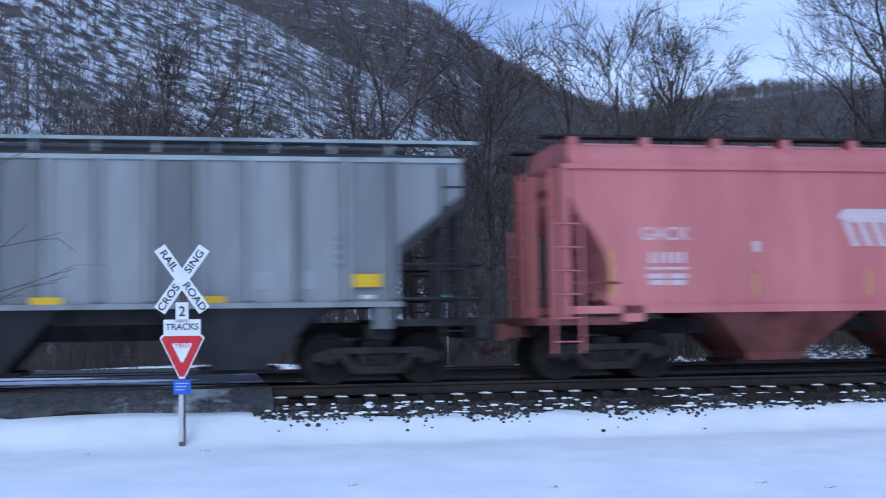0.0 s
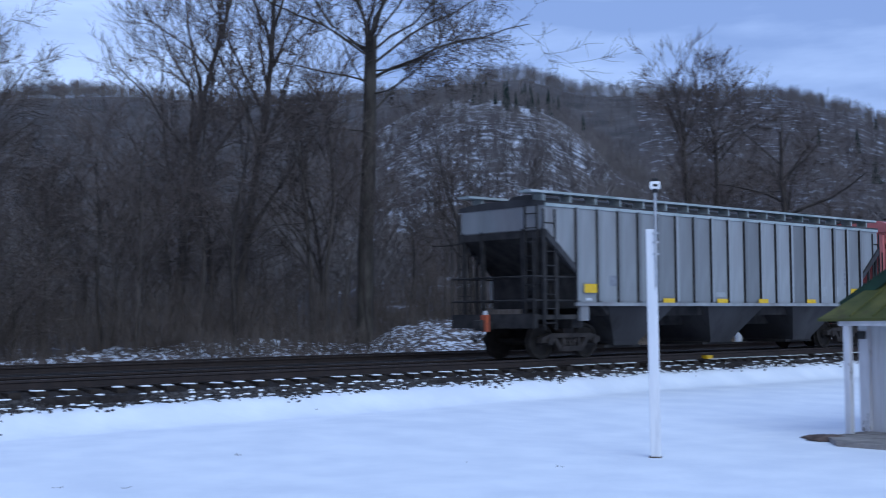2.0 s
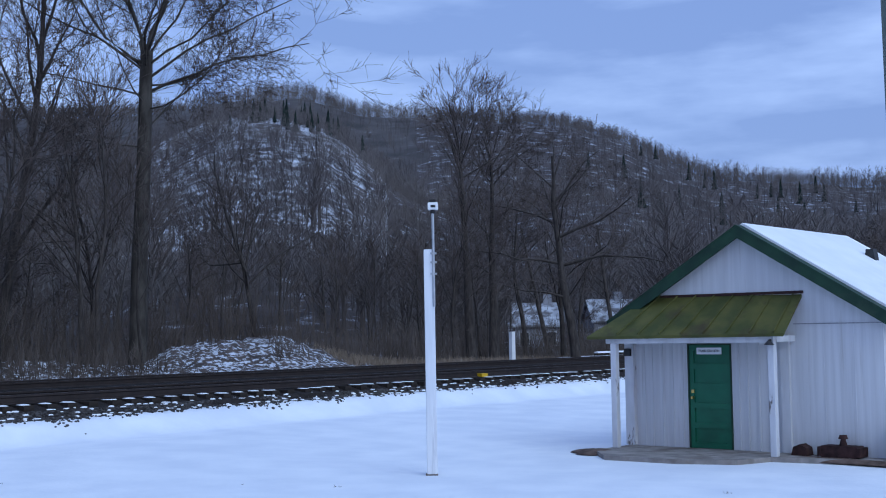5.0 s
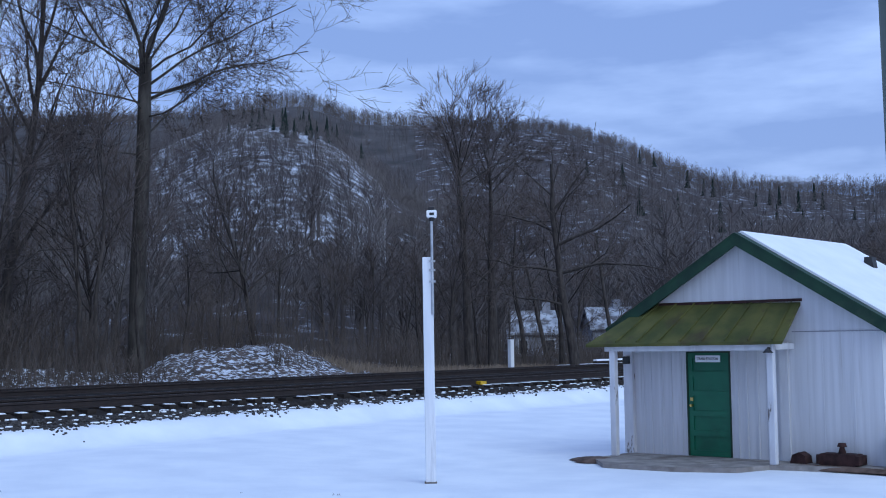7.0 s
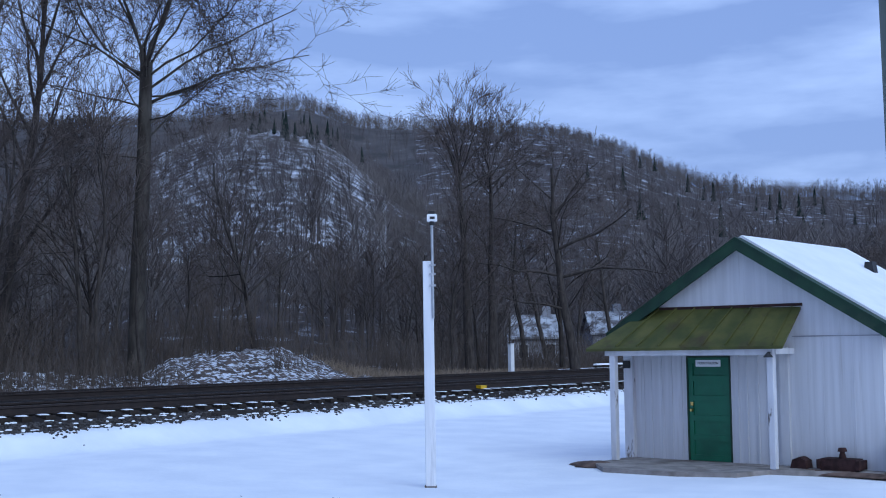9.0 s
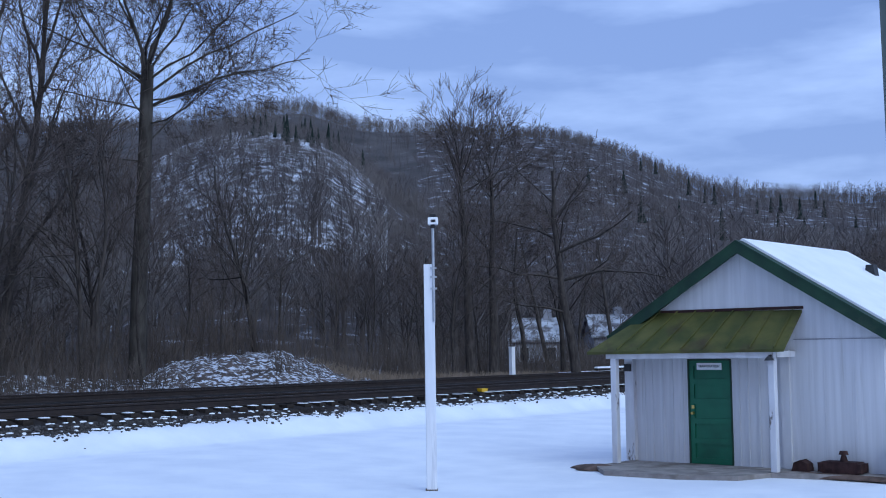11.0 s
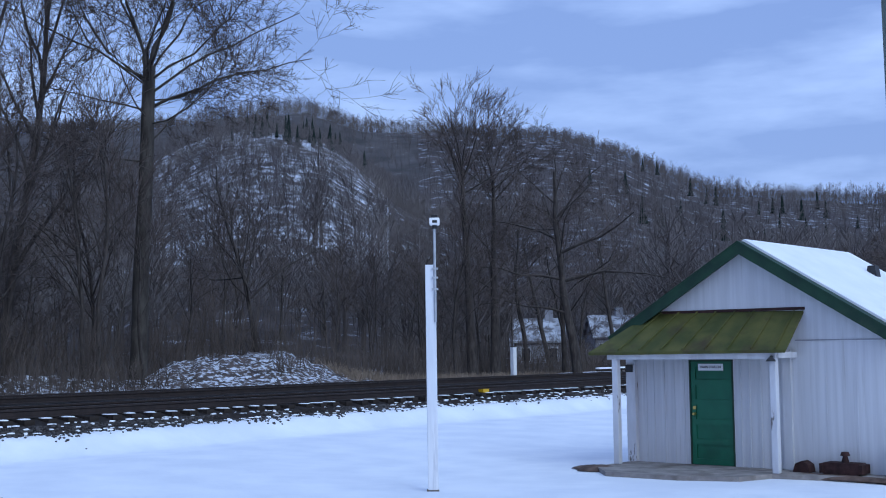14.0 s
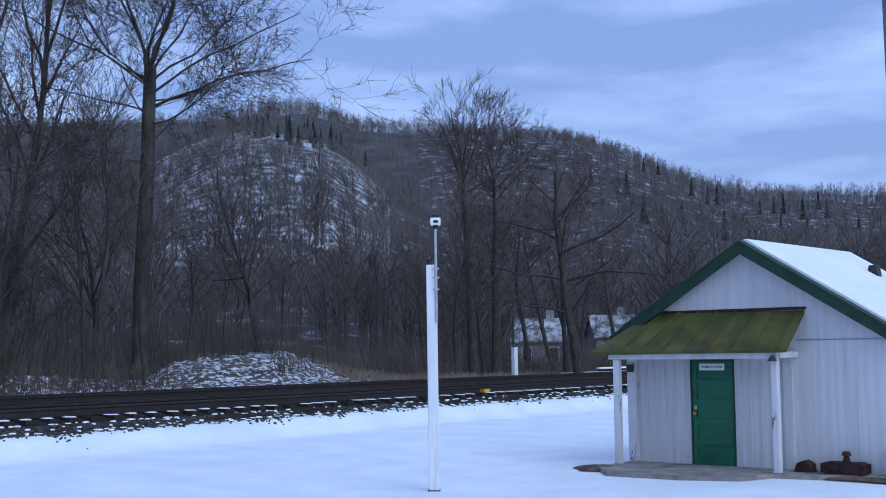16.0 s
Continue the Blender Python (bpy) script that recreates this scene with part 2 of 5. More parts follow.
def solid(name, shape, mat, label, category, m=None, group="", kind="", smooth=False):
    ob = new(name, shape.mesh(name, mat, smooth))
    if m is not None:
        ob.matrix_basis = m
    return tagged(ob, label, category, group, kind)


def soften(ob, width=0.01):
    mod = ob.modifiers.new("worn_edge", "BEVEL")
    mod.width, mod.segments, mod.limit_method = width, 2, "ANGLE"
    return ob


def words(body, size, mat, parent, m, squash=1.0):
    """Flat lettering in the built-in font, slightly raised."""
    cu = bpy.data.curves.new("lettering", "FONT")
    cu.body, cu.size, cu.align_x, cu.align_y, cu.extrude = body, size, "CENTER", "CENTER", 0.002
    cu.offset = size * 0.012
    cu.materials.append(mat)
    ob = new("lettering", cu)
    ob.parent = parent
    ob.matrix_basis = m @ Matrix.Diagonal((squash, 1, 1, 1))
    return ob


# ---- plan ----
TURN = 13.77                                   # the track's turn from the x axis
U = Vector((0.971, 0.238, 0))                  # along the track
N = Vector((-0.238, 0.971, 0))                 # away from the yard
RAIL_Z = 1.08
NEAR_TRACK, FAR_TRACK = 22.8, 29.4             # centre lines, metres from the camera


def on_track(s, d, z=0.0, turn=0.0):
    p = U * s + N * d
    return pose(p.x, p.y, z, 0, 0, TURN + turn)


def table(a, rows):
    """Straight steps between rows of (azimuth to the left, value)."""
    if a >= rows[0][0]:
        return rows[0][1]
    for (a0, v0), (a1, v1) in zip(rows, rows[1:]):
        if a >= a1:
            return v1 + (v0 - v1) * (a - a1) / (a0 - a1)
    return rows[-1][1]


def smooth(x):
    x = max(0.0, min(1.0, x))
    return x * x * (3 - 2 * x)


# crest lines of the hills: azimuth to the left and elevation in degrees
BACK = [(60, 14.0), (30, 18.0), (12, 16.9), (8, 15.4), (3.3, 14.0), (1.5, 12.7), (-0.3, 11.6), (-3, 10.3), (-5.5, 9.4), (-9.3, 9.7), (-13, 9.9), (-17, 9.7), (-21.2, 9.75), (-26.1, 10.5), (-28.7, 10.9), (-32.3, 10.9),
        (-34.9, 10.1), (-36.5, 10.0), (-38.9, 10.05), (-41.8, 9.8), (-44.4, 9.6), (-47, 8.9), (-49.5, 7.6), (-51, 6.9), (-54.4, 6.5), (-57.8, 6.1), (-70, 5.9), (-120, 5.4)]
SPUR = [(60, 20), (22, 18.5), (11, 14.0), (6, 11.4), (2.5, 8.8), (0, 6.6), (-3, 4.5), (-8, 2.0), (-20, 3.5), (-23, 7.0), (-25.5, 9.3), (-28, 10.5), (-29.4, 10.9), (-31.3, 10.8), (-33.2, 10.3), (-34.4, 9.4), (-35.4, 8.5),
        (-37, 7.4), (-38.7, 6.4), (-40, 5.8), (-43, 6.6), (-46, 6.6), (-50, 5.4), (-54, 4.2), (-60, 3.5), (-120, 3)]
SPUR_R, BACK_R = 260.0, 520.0


def track_rise(d):
    """The bank that carries the tracks, by metres from the camera across them."""
    if d < 21.18:
        return 0.22 * smooth((d - 13) / 6.5) + 0.42 * smooth((d - 20.2) / 0.98)
    if d < 31.4:
        return max(0.36, 0.64 - (d - 21.18))
    return 0.8 - 0.25 * smooth((d - 31.6) / 6)


def hills(az, r):
    e1, e2 = table(az, BACK), table(az, SPUR)
    h = 0.0
    near = 165.0 if az < -36 else 75.0
    for e, rr, r0 in ((e1, BACK_R, 170.0), (e2, SPUR_R, near)):
        top = math.tan(radians(e)) * rr
        if r < rr:
            k = max(0.0, (r - r0) / (rr - r0))
            h = max(h, top * (0.45 * k + 0.55 * smooth(k)))
        else:
            h = max(h, top * (1 - 0.3 * smooth((r - rr) / 250)))
    return h


def height(x, y):
    r = math.hypot(x, y)
    d = N.x * x + N.y * y
    s = U.x * x + U.y * y
    z = track_rise(d)
    z += 0.05 * noise.noise(Vector((x * 0.16, y * 0.16, 3.1))) * min(1, r / 8)
    if s < 1.6 and 19 < d < 21.9:
        z += 0.1 * smooth((d - 19.4) / 2.2) * smooth((1.6 - s) / 1.2)
    # heap of spoil beside the far track
    q = ((s - 34.8) / 4.2) ** 2 + ((d - 36.5) / 2.6) ** 2
    if d > 32:
        z += 1.6 * math.exp(-q) + 0.7 * math.exp(-((s - 24) / 7) ** 2 - ((d - 37.5) / 2.5) ** 2)
        z += (0.3 * abs(noise.noise(Vector((x * 0.9, y * 0.9, 8.0)))) + 0.28 * abs(noise.noise(Vector((x * 2.1, y * 2.1, 5.0))))) * min(1, (d - 32) / 2)
    if r > 55:
        az = math.degrees(math.atan2(-x, y))
        z += hills(az, r) if az > -125 and az < 100 else 0.0
        z += min(1, (r - 55) / 90) * (4.0 * noise.noise(Vector((x * 0.012, y * 0.012, 1.0))) + 1.6 * noise.noise(Vector((x * 0.05, y * 0.05, 2.0))))
    return z


# ---- ground: one sheet from the yard to the ridges ----
def make_ground():
    azs = list(np.arange(28, -66.01, -0.28)) + list(np.arange(-70, -328, -5.0))
    rs = [0.0] + list(np.arange(1.5, 15, 1.5)) + list(np.arange(15, 46, 0.27)) + list(np.geomspace(46.5, 900, 60)) + [1600, 3500]
    k = len(azs)
    vs, fs, slots = [], [], []
    for r in rs:
        for a in azs:
            x, y = -math.sin(radians(a)) * r, math.cos(radians(a)) * r
            vs.append((x, y, height(x, y) if r < 1000 else height(x * 900 / r, y * 900 / r)))
    for j in range(len(rs) - 1):
        for i in range(k):
            i2 = (i + 1) % k
            fs.append((j * k + i, j * k + i2, (j + 1) * k + i2, (j + 1) * k + i))
            x, y, _ = vs[j * k + i]
            r, a = rs[j], azs[i] + 1.3 * noise.noise(Vector((x * 0.03, y * 0.03, 6.0)))
            d = N.x * x + N.y * y
            a = a + 360 if a < -180 else a
            if d < 31.2:
                slots.append(0)
            elif r < 80:
                slots.append(1 if d < 40 else 4)
            else:
                slots.append(5 if -37.5 < a < 1 and (r > 266 or a > -23.5) else 4 if r > 266 or (a < -39 and r > 170) else 3 if snowy_face(a, r * (1 + 0.1 * noise.noise(Vector((x * 0.02, y * 0.02, 9.0))))) else 2)
    me = bpy.data.meshes.new("ground")
    me.from_pydata(vs, [], fs)
    me.materials.append(SNOW)
    for m in (WOOD_FLOOR, HILL_FLOOR, SNOWY_FACE, RIDGE_FLOOR, DARK_RIDGE):
        me.materials.append(m)
    me.polygons.foreach_set("material_index", slots)
    me.polygons.foreach_set("use_smooth", [True] * len(fs))
    me.update()
    return tagged(new("ground", me), "snow-covered yard rising to patchy wooded hills", "ground", kind="structure")


WOOD_FLOOR = material("snowy_wood_floor", (0.05, 0.04, 0.037), (0.12, 0.092, 0.082), 1.5, 0.95, 0.6,
                      c=(0.62, 0.65, 0.71), c_scale=4.6, c_edge=(0.5, 0.58))
HILL_FLOOR = material("leafy_hill_floor", (0.05, 0.042, 0.042), (0.095, 0.08, 0.078), 0.25, 0.95, 0.5,
                      c=(0.5, 0.53, 0.6), c_scale=0.35, c_edge=(0.56, 0.7))
SNOWY_FACE = material("snowy_hill_face", (0.06, 0.052, 0.05), (0.12, 0.1, 0.095), 0.25, 0.95, 0.5,
                      c=(0.6, 0.63, 0.69), c_scale=0.5, c_edge=(0.45, 0.58), stretch=(1, 1, 0.4))


DARK_RIDGE = material("dark_leafy_ridge_floor", (0.055, 0.05, 0.05), (0.1, 0.09, 0.088), 0.1, 0.95, 0.5, c=(0.3, 0.32, 0.37), c_scale=0.2, c_edge=(0.62, 0.8))
RIDGE_FLOOR = material("leafy_ridge_floor", (0.05, 0.042, 0.042), (0.09, 0.076, 0.075), 0.1, 0.95, 0.5,
                       c=(0.5, 0.53, 0.6), c_scale=0.25, c_edge=(0.54, 0.7))


def snowy_face(az, r):
    """The two open, snow-lit faces of the hills."""
    if az > 2.0:
        return 80 < r < 262
    return -35.6 < az < -24.5 and 120 < r < 295


make_ground()


# ---- railway: two tracks, crossing ----
def rail_profile(y, top):
    h, w, b = 0.036, 0.011, 0.07
    z = top
    return [(y - h, z), (y + h, z), (y + h, z - 0.04), (y + w, z - 0.055), (y + w, z - 0.15), (y + b, z - 0.165), (y + b, z - 0.18),
            (y - b, z - 0.18), (y - b, z - 0.165), (y - w, z - 0.15), (y - w, z - 0.055), (y - h, z - 0.04)]


def make_track(name, d, label, s0, s1, picked):
    tr = thing(name, label, "railway track", on_track(0, d, 0), "railway tracks", "structure")
    for y in (-0.755, 0.755):
        rail = part("rail", Shape().prism_x(rail_profile(y, RAIL_Z), s0, s1), RAIL, tr, "rusty steel rail")
        part("railhead", Shape().box(s0, y - 0.028, RAIL_Z, s1, y + 0.028, RAIL_Z + 0.003), RAILHEAD, rail, "worn bright running surface")
    rng = random.Random(4)
    tie = Shape().chamfer(-0.115, -1.3, RAIL_Z - 0.36, 0.115, 1.3, RAIL_Z - 0.184, 0.012).mesh("tie", TIE)
    caps = []
    for i in range(4):
        cap, n = Shape(), 9
        ring0, ring1 = [], []
        for j in range(n):
            a = 2 * math.pi * j / n
            k = 1 + rng.uniform(-0.4, 0.22)
            ring0.append((0.125 * math.cos(a) * k, 0.2 * math.sin(a) * k, 0))
            ring1.append((0.1 * math.cos(a) * k, 0.15 * math.sin(a) * k, 0.008 + rng.uniform(0, 0.014)))
        caps.append(cap.loft([ring0, ring1]).mesh("snow_cap", ROOF_SNOW, True))
    rest = Shape()
    s = max(s0, picked[0])
    while s < s1:
        if s < picked[1]:
            t = part("tie", tie, TIE, tr, at=pose(s, rng.uniform(-0.04, 0.04), rng.uniform(-0.012, 0.0), 0, 0, rng.uniform(-1.5, 1.5)))
            if rng.random() < 0.8:
                part("snow_cap", caps[rng.randrange(4)], ROOF_SNOW, t, "thin snow on the tie end", pose(rng.uniform(-0.02, 0.02), -1.08 + rng.uniform(-0.05, 0.06), RAIL_Z - 0.184))
        else:
            rest.box(s - 0.115, -1.3, RAIL_Z - 0.36, s + 0.115, 1.3, RAIL_Z - 0.184)
        s += 0.53 + rng.uniform(-0.03, 0.03)
    if rest.v:
        tagged(part("far_ties", rest, TIE, tr), kind="stuff")
    return tr


make_track("railway_track", NEAR_TRACK, "railway track with rusty rails and snow-tipped wooden ties", -60, 330, (1.3, 62))
make_track("railway_track", FAR_TRACK, "second railway track of rusty rails on dark ballast", -60, 330, (400, 400))

bed = Shape()
prof = [(21.03, 0.4), (21.41, 0.77), (21.9, 0.86), (24.0, 0.87), (25.6, 0.8), (27.4, 0.8), (28.4, 0.87), (30.4, 0.87), (31.0, 0.86), (31.9, 0.62), (31.9, 0.2), (21.03, 0.2)]
rings = []
rng = random.Random(9)
for i in range(0, 391):
    s = -60 + i
    rings.append([(s, y - NEAR_TRACK + (rng.uniform(-0.12, 0.12) if z < 0.82 else 0), z + (rng.uniform(-0.03, 0.015) if z > 0.5 else 0)) for y, z in prof])
solid("ballast_bed", bed.loft(rings), BALLAST, "dark wet ballast bed under both tracks", "ballast", on_track(0, NEAR_TRACK), kind="structure")


def make_stones():
    """Loose ballast stones along the snowy edge of the bed."""
    sh, rng = Shape(), random.Random(12)
    for i in range(15000):
        s = rng.uniform(0.8, 70) if i % 3 else rng.uniform(0.8, 26)
        clump = noise.noise(Vector((s * 0.9, 0.0, 5.0))) + 0.6 * noise.noise(Vector((s * 3.1, 0.0, 2.0)))
        d = 21.4 - abs(rng.gauss(0, 0.21 if s < 9 else 0.15)) * max(0.3, 1 + 0.9 * clump)
        p = U * s + N * d
        z = max(height(p.x, p.y), 0.4 + 0.95 * (min(d, 21.41) - 21.03))
        r = rng.uniform(0.016, 0.03 + 0.022 * rng.random())
        ring = []
        for zz, k in ((-0.5, 0.8), (0.35, 1.0), (0.75, 0.5)):
            ring.append([(p.x + r * k * math.cos(a + i) * rng.uniform(0.7, 1.3), p.y + r * k * math.sin(a + i) * rng.uniform(0.7, 1.3), z + r * zz) for a in (0, 1.26, 2.5, 3.77, 5.03)])
        sh.loft(ring)
    return solid("ballast_stones", sh, STONE, "loose dark ballast stones half buried in snow", "stones", kind="stuff")


make_stones()


def make_clods():
    """Scraps of snow lying between the stones at the bed's edge."""
    sh, rng = Shape(), random.Random(27)
    for i in range(1000):
        s = rng.uniform(0.8, 70)
        d = rng.uniform(21.04, 21.52)
        p = U * s + N * d
        z = max(height(p.x, p.y), 0.4 + 0.95 * (min(d, 21.41) - 21.03)) + 0.02
        a, b, h = rng.uniform(0.03, 0.1), rng.uniform(0.03, 0.06), rng.uniform(0.01, 0.025)
        rings = []
        for q, zz in ((1.0, -0.5), (0.85, 0.6), (0.4, 1.0)):
            rings.append([p + U * (a * q * math.cos(k) * rng.uniform(0.8, 1.2)) + N * (b * q * math.sin(k)) + Vector((0, 0, z + h * zz)) for k in (0, 1.05, 2.1, 3.14, 4.19, 5.24)])
        sh.loft(rings)
    return solid("snow_clods", sh, ROOF_SNOW, "scraps of snow between the ballast stones", "snow", kind="stuff")


make_clods()


def lumpy(w, l, h, seed, n=26):
    """A low uneven mound."""
    sh, rng = Shape(), random.Random(seed)
    rings = []
    ks = [1 + rng.uniform(-0.22, 0.22) for _ in range(n)]
    for q, z in ((1.0, -0.05), (0.9, 0.35), (0.65, 0.75), (0.3, 1.0)):
        rings.append([(w * q * math.cos(2 * math.pi * j / n) * ks[j], l * q * math.sin(2 * math.pi * j / n) * ks[j], h * (z + rng.uniform(-0.06, 0.06))) for j in range(n)])
    return sh.loft(rings)


crossing = thing("road_crossing", "grey asphalt level crossing with patches of packed snow", "road crossing", on_track(0, 0), kind="structure")
for y0, y1 in ((21.3, 21.98), (22.14, 23.46), (23.63, 28.57), (28.73, 30.05), (30.24, 33.5)):
    z1 = RAIL_Z - (0.25 if y0 < 21.5 else 0.02)
    part("asphalt_panel", Shape().prism_x([(y0, 0.5), (y1, 0.5), (y1, RAIL_Z - 0.02), (y0, z1)], -7.5, 1.15), ASPHALT, crossing)
for s, d, w, l, h, sd in ((-3.2, 25.6, 3.0, 0.5, 0.05, 1), (1.9, 25.9, 1.5, 0.55, 0.12, 2), (0.2, 33.9, 5.5, 0.6, 0.3, 3), (-6.0, 33.9, 4.0, 0.7, 0.25, 5), (4.5, 33.2, 3.5, 0.5, 0.22, 4),
                          (9.5, 33.0, 2.4, 0.45, 0.2, 7), (-4.4, 27.6, 2.2, 0.4, 0.04, 8)):
    solid("snow_ridge", lumpy(w, l, h, sd), ROOF_SNOW, "low ridge of ploughed snow beside the tracks", "snow", on_track(s, d, 0.8 if d > 31 else (0.85 if s > 1 else 1.05)), "snow ridges", "structure", True)


# ---- crossing sign ----
def make_crossbuck():
    az, dist = radians(14.75), 20.2
    x, y = -math.sin(az) * dist, math.cos(az) * dist
    base = height(x, y)
    eye = 2.15

    def up(e):
        return eye + dist * math.tan(radians(e)) - base
    # z values above the base
    zc = up(2.12)
    m = pose(x, y, base, 0, 0, 14.75 - 3)
    cb = thing("crossbuck_sign", "white crossbuck over a red yield sign on a wooden post", "railroad sign", m)
    post = Shape().chamfer(-0.05, -0.02, -0.3, 0.05, 0.1, zc + 0.22, 0.008)
    soften(part("post", post, POST_WOOD, cb, "weathered square wooden post"), 0.006)
    part("post_face", Shape().box(-0.052, -0.026, 0.08, 0.018, -0.021, up(-2.9)), WHITE_PAINT, cb, "white reflective strip on the post")
    blade = Shape().chamfer(-0.61, -0.006, -0.1, 0.61, 0.006, 0.1, 0.004)
    for k, (text, ang, yy) in enumerate(((("RAIL", "ROAD"), 55, -0.06), (("CROS", "SING"), -55, -0.045))):
        b = part("blade", blade, WHITE_SIGN, cb, "white sheet-metal crossbuck blade", pose(0, yy, zc, 0, ang, 0))
        for word, x in zip(text, (-0.36, 0.34)):
            words(word, 0.165, BLACK, b, pose(x, -0.009, 0, 90, 0, 0), 1.12)
    z2 = up(0.65)
    plate = part("number_plate", Shape().chamfer(-0.1, -0.034, z2 - 0.17, 0.1, -0.028, z2 + 0.15, 0.004), WHITE_SIGN, cb, "white plate reading 2")
    words("2", 0.22, BLACK, plate, pose(0, -0.037, z2, 90, 0, 0))
    z3 = up(-0.02)
    pl2 = part("tracks_plate", Shape().chamfer(-0.29, -0.034, z3 - 0.13, 0.29, -0.028, z3 + 0.115, 0.004), WHITE_SIGN, cb, "white plate reading TRACKS")
    words("TRACKS", 0.14, BLACK, pl2, pose(0, -0.037, z3 - 0.005, 90, 0, 0))
    zt, zb = up(-0.42), up(-2.28)

    def tri(k, y0, y1):
        c = (2 * zt + zb) / 3
        pts = [(-0.33, zt - 0.05), (-0.29, zt), (0.29, zt), (0.33, zt - 0.05), (0.04, zb), (-0.04, zb)]
        return Shape().prism([(px * k, c + (pz - c) * k) for px, pz in pts], y0, y1)
    ys = part("yield_sign", tri(1.06, -0.036, -0.03), WHITE_SIGN, cb, "white border of the yield sign")
    part("red_band", tri(0.98, -0.04, -0.036), RED_SIGN, ys, "red band of the yield sign")
    part("white_centre", tri(0.46, -0.044, -0.04), WHITE_SIGN, ys)
    words("YIELD", 0.09, RED_SIGN, ys, pose(0, -0.0455, (2 * zt + zb) / 3 + 0.06, 90, 0, 0))
    z5 = up(-2.72)
    bl = part("blue_plate", Shape().chamfer(-0.135, -0.036, z5 - 0.115, 0.135, -0.03, z5 + 0.115, 0.004), BLUE_SIGN, cb, "small blue notice plate with illegible white lines")
    for q in range(3):
        part("text_bar", Shape().box(-0.1, -0.039, z5 + 0.05 - q * 0.05, 0.1 - 0.03 * q, -0.036, z5 + 0.062 - q * 0.05), PALE_MARK, bl)
    return cb


make_crossbuck()


# ---- train ----
def wheelset():
    sh = Shape()
    for s in (-1, 1):
        o = 0.755 * s
        prof = [(o - 0.06 * s, 0.12), (o - 0.06 * s, 0.485), (o - 0.03 * s, 0.485), (o - 0.025 * s, 0.46), (o + 0.07 * s, 0.45), (o + 0.07 * s, 0.39), (o + 0.03 * s, 0.36),
                (o + 0.03 * s, 0.16), (o + 0.08 * s, 0.13), (o + 0.08 * s, 0.1)]
        sh.ring(0, 0, prof, 28)
    sh.tube((0, -0.72, 0), (0, 0.72, 0), 0.09, n=10)
    sh.tube((0, -1.1, 0), (0, 1.1, 0), 0.08, n=10)
    return sh.mesh("wheelset", WHEEL)


def side_frame():
    """Cast side frame of a freight truck, in x, z; openings are cut by building it from bars."""
    sh = Shape()
    for poly in ([(-1.12, 0.42), (-1.12, 0.56), (-0.75, 0.66), (0.75, 0.66), (1.12, 0.56), (1.12, 0.42), (0.8, 0.42), (0.62, 0.55), (-0.62, 0.55), (-0.8, 0.42)],
                 [(-0.72, 0.56), (-0.56, 0.56), (-0.3, 0.24), (-0.44, 0.2)], [(0.72, 0.56), (0.56, 0.56), (0.3, 0.24), (0.44, 0.2)],
                 [(-0.46, 0.2), (0.46, 0.2), (0.4, 0.33), (-0.4, 0.33)], [(-0.34, 0.3), (-0.26, 0.3), (-0.26, 0.58), (-0.34, 0.58)], [(0.26, 0.3), (0.34, 0.3), (0.34, 0.58), (0.26, 0.58)]):
        sh.prism(poly, -0.09, 0.09)
    return sh.mesh("side_frame", TRUCK)


def spring():
    sh = Shape()
    rings = []
    for k in range(11):
        r = 0.07 if k % 2 else 0.058
        rings.append([(r * math.cos(a), r * math.sin(a), 0.33 + k * 0.019) for a in np.linspace(0, 2 * math.pi, 10, endpoint=False)])
    return sh.loft(rings).mesh("spring", TRUCK)


WHEELSET, SIDE_FRAME, SPRING = wheelset(), side_frame(), spring()
BEARING_CAP = Shape().tube((0, 0, 0), (0, 0.07, 0), 0.1, 0.085, 10).mesh("bearing_cap", TRUCK)


def add_truck(car, x):
    tr = part("truck", Shape().chamfer(-0.22, -1.0, 0.5, 0.22, 1.0, 0.78, 0.03), TRUCK, car, "rusty cast-steel freight truck", pose(x, 0, 0))
    for dx in (-0.86, 0.86):
        part("wheelset", WHEELSET, WHEEL, tr, at=pose(dx, 0, 0.457))
    for y in (-1.0, 1.0):
        part("side_frame", SIDE_FRAME, TRUCK, tr, at=pose(0, y, 0))
        for dx in (-0.17, 0.0, 0.17):
            part("spring", SPRING, TRUCK, tr, at=pose(dx, y, 0))
    for dx in (-0.86, 0.86):
        for y in (-1, 1):
            part("bearing_cap", BEARING_CAP, TRUCK, tr, at=pose(dx, y * 1.1, 0.457, 0, 0, 0 if y > 0 else 180))


def ladder(x, y, z0, z1, w, step, axis="x"):
    sh = Shape()
    for k in (-w / 2, w / 2):
        a = (x + k, y, z0) if axis == "x" else (x, y + k, z0)
        b = (a[0], a[1], z1)
        sh.box(a[0] - 0.022, a[1] - 0.018, z0, a[0] + 0.022, a[1] + 0.018, z1)
    z = z0 + step / 2
    while z < z1:
        if axis == "x":
            sh.tube((x - w / 2, y, z), (x + w / 2, y, z), 0.014, n=6)
        else:
            sh.tube((x, y - w / 2, z), (x, y + w / 2, z), 0.014, n=6)
        z += step
    return sh


